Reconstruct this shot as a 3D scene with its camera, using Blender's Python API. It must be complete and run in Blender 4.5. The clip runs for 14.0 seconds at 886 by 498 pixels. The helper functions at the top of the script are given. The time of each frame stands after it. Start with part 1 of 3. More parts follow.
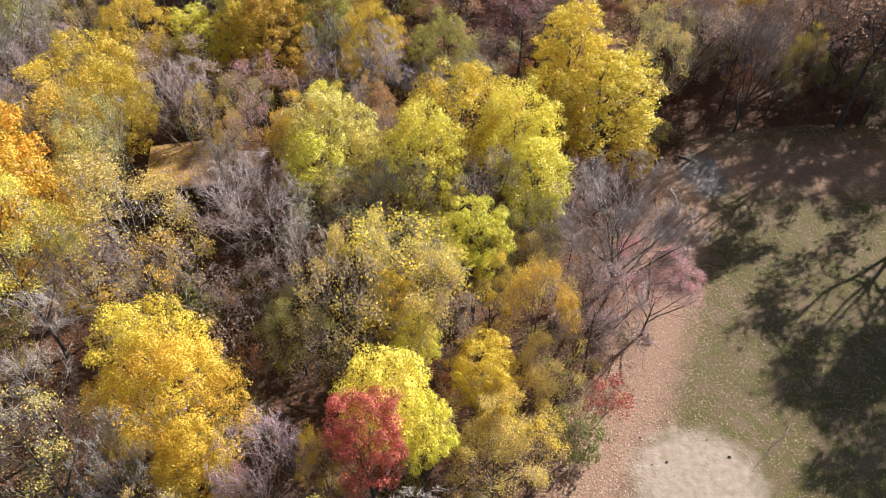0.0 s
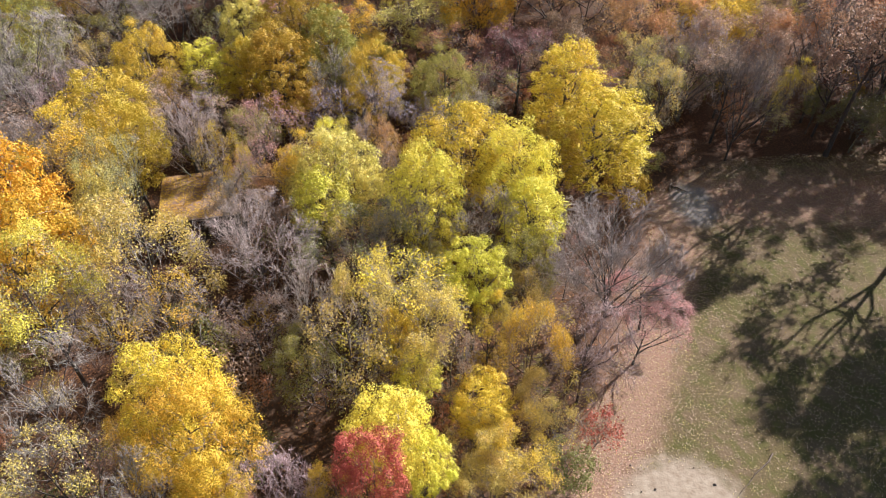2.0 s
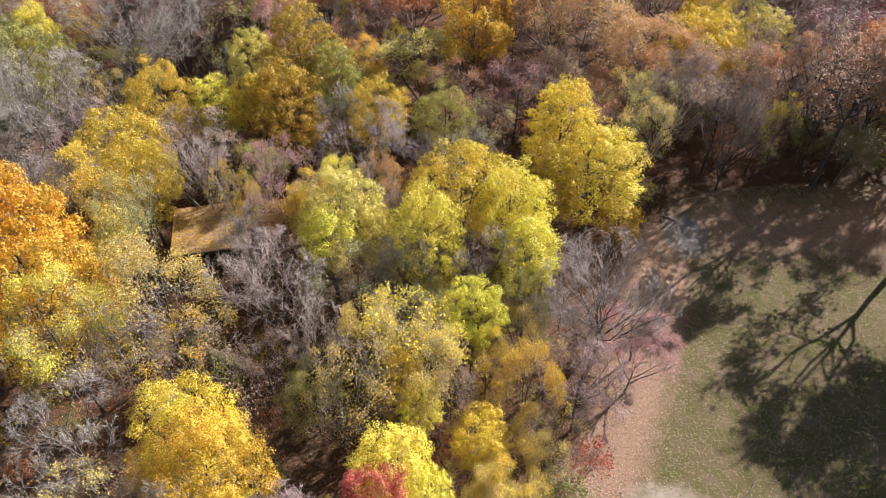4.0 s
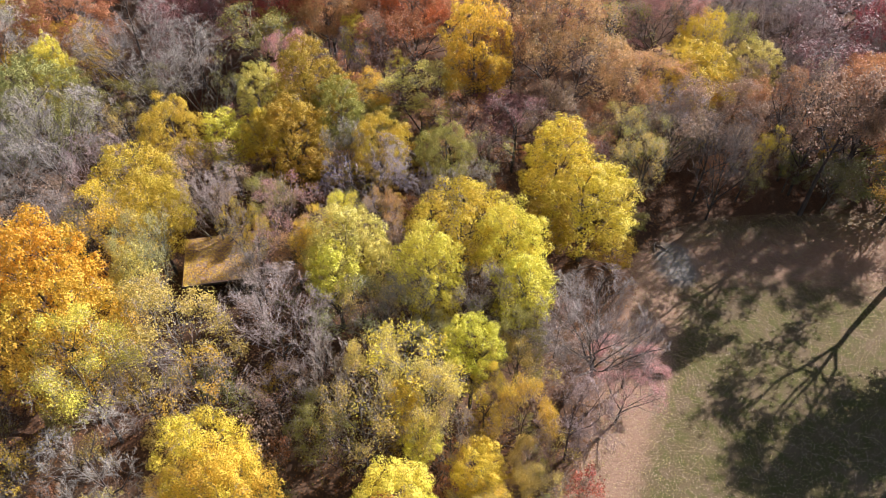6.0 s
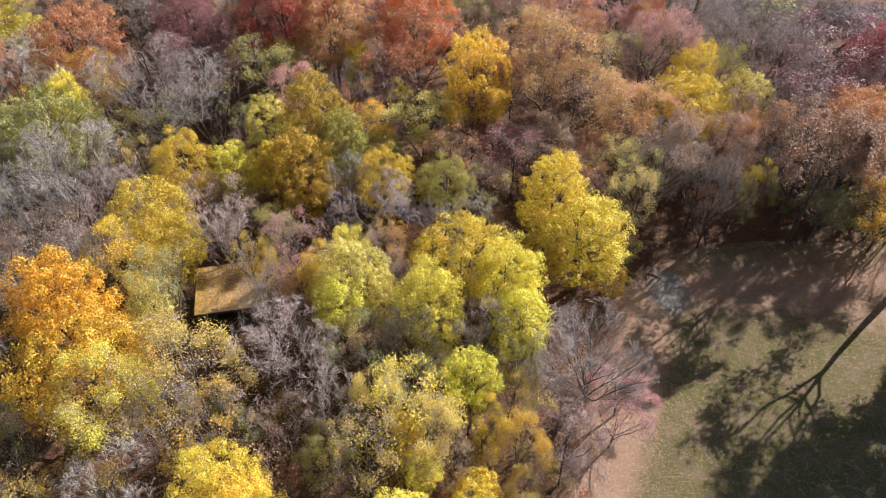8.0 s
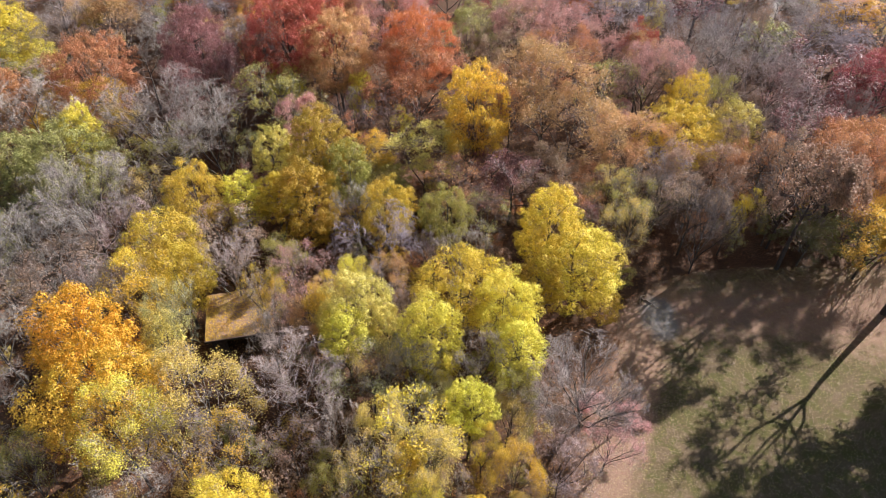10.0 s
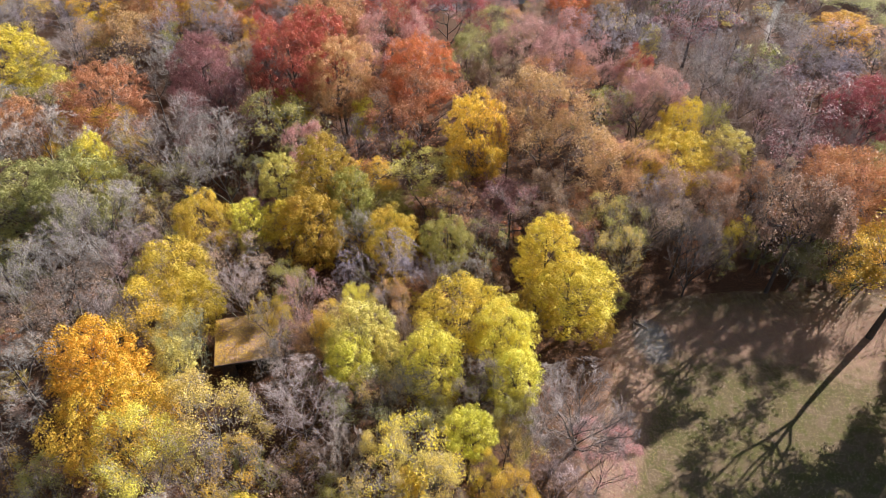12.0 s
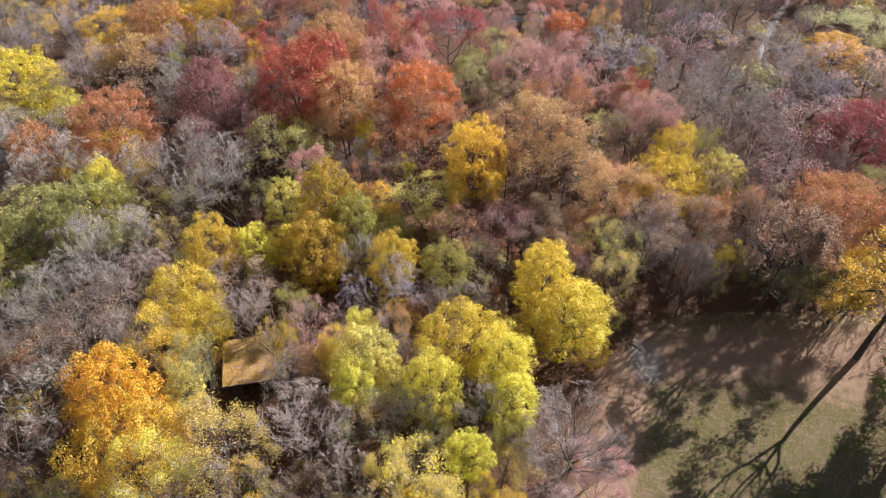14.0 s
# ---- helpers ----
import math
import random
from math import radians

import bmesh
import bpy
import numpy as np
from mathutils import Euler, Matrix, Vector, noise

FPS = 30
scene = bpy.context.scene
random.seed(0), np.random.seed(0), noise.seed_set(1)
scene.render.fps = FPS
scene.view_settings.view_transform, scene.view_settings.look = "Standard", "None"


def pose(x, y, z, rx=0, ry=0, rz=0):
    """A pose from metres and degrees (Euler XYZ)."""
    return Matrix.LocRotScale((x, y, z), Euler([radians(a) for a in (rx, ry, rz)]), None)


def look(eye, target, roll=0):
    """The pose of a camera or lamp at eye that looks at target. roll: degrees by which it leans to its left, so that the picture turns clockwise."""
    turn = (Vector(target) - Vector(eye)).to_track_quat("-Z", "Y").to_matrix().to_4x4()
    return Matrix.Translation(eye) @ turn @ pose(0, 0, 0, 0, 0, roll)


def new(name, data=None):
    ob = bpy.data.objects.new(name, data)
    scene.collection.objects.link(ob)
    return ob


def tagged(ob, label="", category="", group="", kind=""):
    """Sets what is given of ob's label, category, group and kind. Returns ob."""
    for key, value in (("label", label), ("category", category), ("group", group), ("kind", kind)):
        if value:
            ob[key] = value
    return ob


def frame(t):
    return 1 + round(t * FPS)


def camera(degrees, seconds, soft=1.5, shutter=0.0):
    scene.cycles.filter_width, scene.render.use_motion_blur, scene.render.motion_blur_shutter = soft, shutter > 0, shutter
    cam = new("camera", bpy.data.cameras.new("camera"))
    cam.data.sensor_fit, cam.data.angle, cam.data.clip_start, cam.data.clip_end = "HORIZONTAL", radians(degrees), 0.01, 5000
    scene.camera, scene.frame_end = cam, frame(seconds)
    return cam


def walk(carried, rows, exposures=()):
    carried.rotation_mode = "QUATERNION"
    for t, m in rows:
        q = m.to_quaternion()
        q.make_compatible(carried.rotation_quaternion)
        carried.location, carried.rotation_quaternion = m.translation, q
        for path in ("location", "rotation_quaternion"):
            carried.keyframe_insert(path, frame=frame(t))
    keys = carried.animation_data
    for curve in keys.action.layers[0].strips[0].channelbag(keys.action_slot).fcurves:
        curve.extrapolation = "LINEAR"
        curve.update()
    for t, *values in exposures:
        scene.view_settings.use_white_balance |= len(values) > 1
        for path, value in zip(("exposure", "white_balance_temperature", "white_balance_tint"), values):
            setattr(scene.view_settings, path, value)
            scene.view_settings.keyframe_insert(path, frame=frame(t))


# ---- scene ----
cam = camera(65.0, 14.0, soft=0.85)
# a drone that climbs straight up: seconds, height, degrees below the horizon, turn
ROWS = [
    (0.0, 44.99, 44.45, -0.01),
    (1.0, 46.86, 44.42, 0.02),
    (2.0, 48.91, 44.39, 0.06),
    (3.0, 51.06, 44.37, 0.10),
    (4.0, 53.29, 44.35, 0.14),
    (5.0, 55.55, 44.33, 0.18),
    (6.0, 57.85, 44.31, 0.22),
    (7.0, 60.18, 44.29, 0.26),
    (8.0, 62.52, 44.27, 0.31),
    (9.0, 64.87, 44.25, 0.35),
    (10.0, 67.22, 44.22, 0.39),
    (11.0, 69.53, 44.20, 0.42),
    (12.0, 71.79, 44.16, 0.45),
    (13.0, 73.96, 44.13, 0.48),
    (14.0, 75.99, 44.08, 0.50),
]
walk(cam, [(t, pose(0, 0, h, 90 - down, 0, turn) @ pose(0, 0, 0, 0, 0, 0.2)) for t, h, down, turn in ROWS])

# ---- light: low autumn sun from ahead and to the side, clear sky ----
SUN_AT = Vector((0.76, 0.65, 0.0)).normalized() * math.cos(radians(31)) + Vector((0, 0, math.sin(radians(31))))
world = bpy.data.worlds.new("sky")
scene.world = world
world.use_nodes = True
wt = world.node_tree
sky = wt.nodes.new("ShaderNodeTexSky")
sky.sky_type, sky.sun_disc = "NISHITA", False
sky.sun_elevation, sky.sun_rotation = radians(31), math.atan2(0.76, 0.65)
wt.links.new(sky.outputs[0], wt.nodes["Background"].inputs[0])
wt.nodes["Background"].inputs[1].default_value = 0.048
sun = new("sun", bpy.data.lights.new("sun", "SUN"))
sun.data.energy, sun.data.angle, sun.data.color = 5.0, radians(0.53), (1.0, 0.96, 0.99)
sun.matrix_world = look(SUN_AT * 200, (0, 0, 0))
scene.view_settings.exposure = 1.2

# ---- materials ----
def nodes_of(name):
    m = bpy.data.materials.new(name)
    m.use_nodes = True
    t = m.node_tree
    return m, t, t.nodes["Principled BSDF"], t.nodes["Material Output"]


def add(t, kind, **values):
    n = t.nodes.new(kind)
    for key, value in values.items():
        n.inputs[key].default_value = value
    return n


def noise_of(t, scale, detail=4.0, coords="Object"):
    c = t.nodes.new("ShaderNodeTexCoord")
    n = add(t, "ShaderNodeTexNoise", Scale=scale, Detail=detail)
    t.links.new(c.outputs[coords], n.inputs["Vector"])
    return n.outputs["Fac"]


def ramp(t, fac, stops):
    r = t.nodes.new("ShaderNodeValToRGB")
    while len(r.color_ramp.elements) < len(stops):
        r.color_ramp.elements.new(0.5)
    for e, (at, colour) in zip(r.color_ramp.elements, stops):
        e.position, e.color = at, (*colour, 1)
    t.links.new(fac, r.inputs[0])
    return r.outputs[0]


def blend(t, fac, a, b, mode="MIX"):
    n = t.nodes.new("ShaderNodeMix")
    n.data_type, n.blend_type = "RGBA", mode
    for value, socket in ((fac, n.inputs[0]), (a, n.inputs[6]), (b, n.inputs[7])):
        if isinstance(value, (int, float)):
            socket.default_value = value
        elif isinstance(value, tuple):
            socket.default_value = (*value, 1)
        else:
            t.links.new(value, socket)
    return n.outputs[2]


def bump(t, bsdf, height, strength, distance):
    b = add(t, "ShaderNodeBump", Strength=strength, Distance=distance)
    t.links.new(height, b.inputs["Height"])
    t.links.new(b.outputs[0], bsdf.inputs["Normal"])


def leaf_material():
    """Leaves: the tree's own colour, each leaf a little different, whole boughs turned further than others; light comes through."""
    m, t, bsdf, out = nodes_of("leaf")
    info = t.nodes.new("ShaderNodeObjectInfo")
    geo = t.nodes.new("ShaderNodeNewGeometry")
    hue = add(t, "ShaderNodeHueSaturation")
    t.links.new(info.outputs["Color"], hue.inputs["Color"])
    spread = add(t, "ShaderNodeMapRange", **{"To Min": 0.475, "To Max": 0.525})
    t.links.new(noise_of(t, 0.35, 2.0), spread.inputs["Value"])
    t.links.new(spread.outputs[0], hue.inputs["Hue"])
    val = add(t, "ShaderNodeMapRange", **{"To Min": 0.66, "To Max": 1.2})
    t.links.new(geo.outputs["Random Per Island"], val.inputs["Value"])
    t.links.new(val.outputs[0], hue.inputs["Value"])
    dry = add(t, "ShaderNodeMapRange", **{"From Min": 0.8, "From Max": 1.0, "To Max": 0.32})
    w = t.nodes.new("ShaderNodeTexWhiteNoise")
    w.noise_dimensions = "1D"
    t.links.new(geo.outputs["Random Per Island"], w.inputs["W"])
    t.links.new(w.outputs["Value"], dry.inputs["Value"])
    colour = blend(t, dry.outputs[0], hue.outputs[0], (0.19, 0.11, 0.045))
    t.links.new(colour, bsdf.inputs["Base Color"])
    bsdf.inputs["Roughness"].default_value = 0.55
    bsdf.inputs["Specular IOR Level"].default_value = 0.3
    tr = t.nodes.new("ShaderNodeBsdfTranslucent")
    t.links.new(colour, tr.inputs["Color"])
    mix = add(t, "ShaderNodeMixShader", Fac=0.4)
    t.links.new(bsdf.outputs[0], mix.inputs[1])
    t.links.new(tr.outputs[0], mix.inputs[2])
    t.links.new(mix.outputs[0], out.inputs["Surface"])
    return m


def wood_material(name, dark, light, scale):
    """Bark: the tree's own tint over furrowed grey-brown, lichen in patches."""
    m, t, bsdf, out = nodes_of(name)
    info = t.nodes.new("ShaderNodeObjectInfo")
    fine = noise_of(t, scale, 6.0)
    base = ramp(t, fine, ((0.3, dark), (0.7, light)))
    lichen = ramp(t, noise_of(t, 0.9, 3.0), ((0.52, (0, 0, 0)), (0.7, (0.35, 0.35, 0.35))))
    base = blend(t, lichen, base, (0.26, 0.27, 0.2))
    t.links.new(blend(t, 1.0, base, info.outputs["Color"], "MULTIPLY"), bsdf.inputs["Base Color"])
    bsdf.inputs["Roughness"].default_value = 0.85
    bump(t, bsdf, fine, 0.6, 0.03)
    return m


def ground_material():
    """One ground: leaf litter in the wood, grass thinning to leaves and sand in the clearing."""
    m, t, bsdf, out = nodes_of("ground")
    def map_of(name):
        a = t.nodes.new("ShaderNodeAttribute")
        a.attribute_name = name
        return a.outputs["Fac"]
    litter_fine = noise_of(t, 5.0, 8.0)
    litter = ramp(t, litter_fine, ((0.3, (0.03, 0.017, 0.012)), (0.5, (0.09, 0.046, 0.028)), (0.68, (0.19, 0.098, 0.05))))
    litter = blend(t, ramp(t, noise_of(t, 0.12, 4.0), ((0.4, (0, 0, 0)), (0.65, (0.8, 0.8, 0.8)))), litter, (0.095, 0.06, 0.038))
    blades = noise_of(t, 14.0, 8.0)
    grass = ramp(t, blades, ((0.34, (0.04, 0.034, 0.014)), (0.53, (0.115, 0.09, 0.036)), (0.68, (0.24, 0.175, 0.095))))
    grass = blend(t, ramp(t, noise_of(t, 0.25, 5.0), ((0.4, (0, 0, 0)), (0.6, (0.75, 0.75, 0.75)))), grass, (0.16, 0.11, 0.068))
    green = ramp(t, noise_of(t, 0.8, 6.0), ((0.46, (0, 0, 0)), (0.6, (0.75, 0.75, 0.75))))
    grass = blend(t, green, grass, (0.088, 0.084, 0.024))
    carpet = ramp(t, noise_of(t, 7.0, 8.0), ((0.3, (0.14, 0.08, 0.05)), (0.5, (0.28, 0.17, 0.115)), (0.7, (0.42, 0.28, 0.2))))
    sand = ramp(t, noise_of(t, 2.0, 9.0), ((0.3, (0.25, 0.19, 0.135)), (0.7, (0.36, 0.295, 0.22))))
    gravel = ramp(t, noise_of(t, 6.0, 9.0), ((0.3, (0.14, 0.125, 0.115)), (0.7, (0.28, 0.26, 0.245))))
    ragged = noise_of(t, 0.9, 6.0)
    def edge(name, soft=0.5):
        n = t.nodes.new("ShaderNodeMath")
        n.operation = "MULTIPLY_ADD"
        n.inputs[1].default_value, n.inputs[2].default_value = soft, -soft / 2
        t.links.new(ragged, n.inputs[0])
        s = t.nodes.new("ShaderNodeMath")
        s.operation, s.use_clamp = "ADD", True
        t.links.new(n.outputs[0], s.inputs[0])
        t.links.new(map_of(name), s.inputs[1])
        r = ramp(t, s.outputs[0], ((0.25, (0, 0, 0)), (0.75, (1, 1, 1))))
        return r
    colour = blend(t, edge("grass"), litter, grass)
    colour = blend(t, edge("carpet", 0.9), colour, carpet)
    colour = blend(t, edge("gravel", 0.8), colour, gravel)
    colour = blend(t, edge("sand", 0.7), colour, sand)
    t.links.new(colour, bsdf.inputs["Base Color"])
    bsdf.inputs["Roughness"].default_value = 0.95
    bsdf.inputs["Specular IOR Level"].default_value = 0.15
    bump(t, bsdf, litter_fine, 0.6, 0.05)
    return m


def plain(name, dark, light, scale, rough=0.8, relief=0.3):
    m, t, bsdf, out = nodes_of(name)
    n = noise_of(t, scale, 7.0)
    stain = noise_of(t, scale * 0.12, 3.0)
    c = ramp(t, n, ((0.3, dark), (0.7, light)))
    c = blend(t, ramp(t, stain, ((0.45, (0, 0, 0)), (0.7, (0.5, 0.5, 0.5)))), c, tuple(0.6 * a for a in dark))
    t.links.new(c, bsdf.inputs["Base Color"])
    bsdf.inputs["Roughness"].default_value = rough
    bump(t, bsdf, n, relief, 0.02)
    return m


LEAF = leaf_material()
BARK = wood_material("bark", (0.05, 0.041, 0.034), (0.145, 0.12, 0.102), 6.0)
TWIG = wood_material("twig", (0.25, 0.221, 0.2), (0.49, 0.444, 0.41), 3.0)
GROUND = ground_material()
ROOFING = plain("roof_boards", (0.2, 0.12, 0.085), (0.4, 0.26, 0.19), 3.0)
TIMBER = plain("dark_timber", (0.03, 0.022, 0.018), (0.075, 0.055, 0.045), 4.0)
ASPHALT = plain("asphalt", (0.08, 0.078, 0.078), (0.15, 0.146, 0.145), 2.0, 0.9)
DEADWOOD = plain("dead_wood", (0.08, 0.055, 0.04), (0.2, 0.15, 0.11), 9.0)

# ---- ground ----
def part(name, mesh, material, parent=None, label=""):
    if material is not None and not mesh.materials:
        mesh.materials.append(material)
    ob = new(name, mesh)
    ob.parent = parent
    if label:
        ob["label"] = label
    return ob


def mesh_of(name, verts, faces, smooth=False):
    me = bpy.data.meshes.new(name)
    me.from_pydata(verts, [], faces)
    if smooth:
        me.polygons.foreach_set("use_smooth", [True] * len(me.polygons))
    me.update()
    return me


def segment_gap(x, y, a, b):
    """Distance of the points x, y from the line a to b."""
    ax, ay = a
    bx, by = b
    u = np.clip(((x - ax) * (bx - ax) + (y - ay) * (by - ay)) / ((bx - ax) ** 2 + (by - ay) ** 2), 0, 1)
    return np.hypot(x - ax - u * (bx - ax), y - ay - u * (by - ay))


# the clearing's edge, anticlockwise
CLEARING = [(95, -60), (100, 40), (84, 62), (60, 66), (44, 65.5), (33, 64), (27, 61.5), (22.5, 57), (21.5, 50), (18.5, 42),
            (15.5, 36), (13, 30), (9, 24), (4, 14), (0, 0), (-4, -60)]


def inside(x, y):
    """Metres inside the clearing's edge (outside: minus)."""
    x, y = np.asarray(x, float), np.asarray(y, float)
    gap, odd = np.full(x.shape, 1e9), np.zeros(x.shape, bool)
    for a, b in zip(CLEARING, CLEARING[1:] + CLEARING[:1]):
        gap = np.minimum(gap, segment_gap(x, y, a, b))
        if a[1] != b[1]:
            odd ^= ((a[1] > y) != (b[1] > y)) & (x < (b[0] - a[0]) * (y - a[1]) / (b[1] - a[1]) + a[0])
    return np.where(odd, gap, -gap)


def lie(x, y):
    """Height of the ground: level in the clearing, gently uneven in the wood."""
    away = np.clip(-inside(x, y) / 15, 0, 1)
    return away * (0.5 * np.sin(x * 0.11 + 1.3) * np.cos(y * 0.09) + 0.25 * np.sin(x * 0.31) * np.sin(y * 0.27 + 0.7))


def build_ground():
    xs = np.concatenate([[-3000, -1200, -500, -260], np.arange(-170, 171, 1.5), [260, 500, 1200, 3000]])
    ys = np.concatenate([[-3000, -1200, -400, -120], np.arange(-60, 231, 1.5), [300, 500, 1200, 3000]])
    gx, gy = np.meshgrid(xs, ys)
    x, y = gx.ravel(), gy.ravel()
    z = lie(x, y)
    n, rows = len(xs), len(ys)
    i = (np.arange(rows - 1)[:, None] * n + np.arange(n - 1)).ravel()
    me = mesh_of("ground", np.stack([x, y, z], 1).tolist(), np.stack([i, i + 1, i + 1 + n, i + n], 1).tolist(), True)
    d = inside(x, y)
    from_wood = segment_gap(x, y, (9, 22), (23, 58))
    maps = {
        "grass": np.clip(0.5 + d / 5, 0, 1) * np.clip((from_wood - 1.5) / 5, 0, 1),
        "carpet": np.maximum(np.clip(1.15 - np.abs(d - 1.2) / 4.5, 0, 1) * (y < 60) * (x < 40), 0.74 * np.clip(1.25 - np.abs(y - 58) / (6.5 + np.clip((x - 38) / 4, 0, 5)), 0, 1) * (d > -3) * (x > 26)),
        "sand": np.clip(1.15 - np.hypot((x - 17.6) / 5.4, (y - 23.2) / 4.7) ** 2 * 0.9, 0, 1),
        "gravel": np.clip(1.2 - np.hypot((x - 27) / 2.8, (y - 57) / 4.4) ** 2, 0, 1),
    }
    for name, value in maps.items():
        me.attributes.new(name, "FLOAT", "POINT").data.foreach_set("value", value.astype(np.float32))
    ob = part("ground", me, GROUND)
    tagged(ob, "woodland ground with leaf litter, grass clearing and sandy patch", "ground", kind="structure")


build_ground()


def strip(name, points, width, lift, material, label):
    """A way along a line that follows the ground, with edges that sink into it."""
    verts, faces = [], []
    pts = []
    for a, b in zip(points, points[1:]):
        a, b = Vector((*a, 0)), Vector((*b, 0))
        steps = max(1, int((b - a).length / 1.5))
        pts += [a.lerp(b, k / steps) for k in range(steps)]
    for k, p in enumerate(pts):
        along = (pts[min(k + 1, len(pts) - 1)] - pts[max(k - 1, 0)]).normalized()
        side = Vector((-along.y, along.x, 0)) * width * (0.5 + 0.05 * math.sin(k * 1.7))
        for q, z in ((p - side, -0.5), (p - side, lift), (p + side, lift), (p + side, -0.5)):
            verts.append((q.x, q.y, float(lie(q.x, q.y)) + z))
        if k:
            b = 4 * k
            faces += [(b - 4 + j, b - 3 + j, b + 1 + j, b + j) for j in range(3)]
    tagged(part(name, mesh_of(name, verts, faces), material), label, "road", kind="structure")


strip("road", [(-12, 152), (4, 154), (16, 157), (30, 161), (60, 174)], 3.6, 0.12, ASPHALT, "grey asphalt road beyond the wood")
strip("footpath", [(66, 135), (70.8, 145), (76, 155), (84.6, 169), (95, 190)], 1.2, 0.1, plain("path_earth", (0.1, 0.08, 0.06), (0.19, 0.155, 0.12), 3.0), "sandy footpath between low shrubs")

# ---- trees ----
def frame_of(d):
    d = d / np.linalg.norm(d)
    a = np.cross(d, (0.0, 0.0, 1.0) if abs(d[2]) < 0.9 else (1.0, 0.0, 0.0))
    a /= np.linalg.norm(a)
    return d, a, np.cross(d, a)


def grow(rng, segs, p, d, length, radius, level, plan):
    """A branch and all that springs from it. plan: per level (steps, wander, rise, count, first, angle, share)."""
    steps, wander, rise, count, first, angle, share = plan[level]
    pts, r = [p], radius
    for k in range(steps):
        d = d + rng.normal(0, wander, 3) + np.array((0, 0, rise))
        d = d / np.linalg.norm(d)
        q = pts[-1] + d * length / steps
        r2 = radius * (1 - 0.75 * (k + 1) / steps) if level < len(plan) - 1 else radius * (1 - (k + 1) / steps)
        segs.append((level, pts[-1], q, r, r2))
        pts.append(q)
        r = r2
    if level == len(plan) - 1:
        return
    turn = rng.uniform(0, 6.28)
    for k in range(count):
        s = first + (1 - first) * (k + rng.uniform(0.2, 0.9)) / count
        j = min(int(s * steps), steps - 1)
        at = pts[j] + (pts[j + 1] - pts[j]) * (s * steps - j)
        w, a, b = frame_of(pts[j + 1] - pts[j])
        turn += 2.4 + rng.normal(0, 0.4)
        lean = radians(angle) * rng.uniform(0.7, 1.25)
        out = w * math.cos(lean) + (a * math.cos(turn) + b * math.sin(turn)) * math.sin(lean)
        grow(rng, segs, at, out, length * share * rng.uniform(0.75, 1.2) * (1.15 - 0.45 * s), max(radius * (1 - 0.7 * s) * (0.75 if level == 0 else 0.5), plan[-1][6]), level + 1, plan)


def tubes(segs, sides):
    """Tapered tubes; those that end in a point are spikes."""
    verts, faces, base = [], [], 0
    p, q = np.array([s[1] for s in segs]), np.array([s[2] for s in segs])
    r, r2 = np.array([s[3] for s in segs]), np.array([s[4] for s in segs])
    n_of, spike = np.where(r > 0.06, sides, 3), r2 < 0.004
    w = (q - p) / np.linalg.norm(q - p, axis=1)[:, None]
    a = np.cross(w, np.where(np.abs(w[:, 2:]) < 0.9, (0.0, 0.0, 1.0), (1.0, 0.0, 0.0)))
    a /= np.linalg.norm(a, axis=1)[:, None]
    b = np.cross(w, a)
    for n in np.unique(n_of):
        turn = 2 * np.pi * np.arange(n) / n
        for pointed in (False, True):
            k = (n_of == n) & (spike == pointed)
            m = int(k.sum())
            if not m:
                continue
            ring = a[k][:, None] * np.cos(turn)[None, :, None] + b[k][:, None] * np.sin(turn)[None, :, None]
            low = p[k][:, None] + r[k][:, None, None] * ring
            top = q[k][:, None] if pointed else q[k][:, None] + r2[k][:, None, None] * ring
            each = n + (1 if pointed else n)
            verts += np.concatenate([low, top], 1).reshape(-1, 3).tolist()
            o = base + each * np.arange(m)[:, None]
            i, j = np.arange(n)[None], (np.arange(n)[None] + 1) % n
            quad = (o + i, o + j, o + n + 0 * i) if pointed else (o + i, o + j, o + n + j, o + n + i)
            faces += np.stack(quad, 2).reshape(-1, len(quad)).tolist()
            base += each * m
    return verts, faces


def leaf_mesh(rng, name, at, facing, size, loose=0.6):
    """Leaves: a three-cornered blade at each point, facing roughly its way."""
    n = len(at)
    facing = facing + rng.normal(0, loose, (n, 3))
    facing /= np.linalg.norm(facing, axis=1)[:, None]
    a = np.cross(facing, rng.normal(0, 1, (n, 3)))
    a /= np.linalg.norm(a, axis=1)[:, None]
    b = np.cross(facing, a)
    s = (size * rng.uniform(0.65, 1.35, n))[:, None]
    corners = np.stack([at - a * s * 0.62, at + a * s * 0.4 + b * s * 0.5, at + a * s * 0.4 - b * s * 0.5], 1)
    me = bpy.data.meshes.new(name)
    me.vertices.add(3 * n)
    me.vertices.foreach_set("co", corners.reshape(-1).astype(np.float32))
    me.loops.add(3 * n)
    me.loops.foreach_set("vertex_index", np.arange(3 * n, dtype=np.int32))
    me.polygons.add(n)
    me.polygons.foreach_set("loop_start", np.arange(0, 3 * n, 3, dtype=np.int32))
    me.update(calc_edges=True)
    return me


def plan_of(counts, first, angles, rise, shares, thinnest=0.021, gnarl=1.0):
    """Growth plan: per level (steps, wander, rise, count, first, angle, share); the last level is the finest spikes."""
    steps, wander = (5, 5, 3, 1, 1), (0.05, 0.12, 0.12, 0.15, 0.15)
    rows = [(steps[k], wander[k] * (gnarl if k else 0.8), rise if k else 0.01, counts[k], first[k], angles[k], shares[k]) for k in range(len(counts))]
    return rows + [(1, 0.15, rise * 0.5, 0, 0, 0, thinnest)]


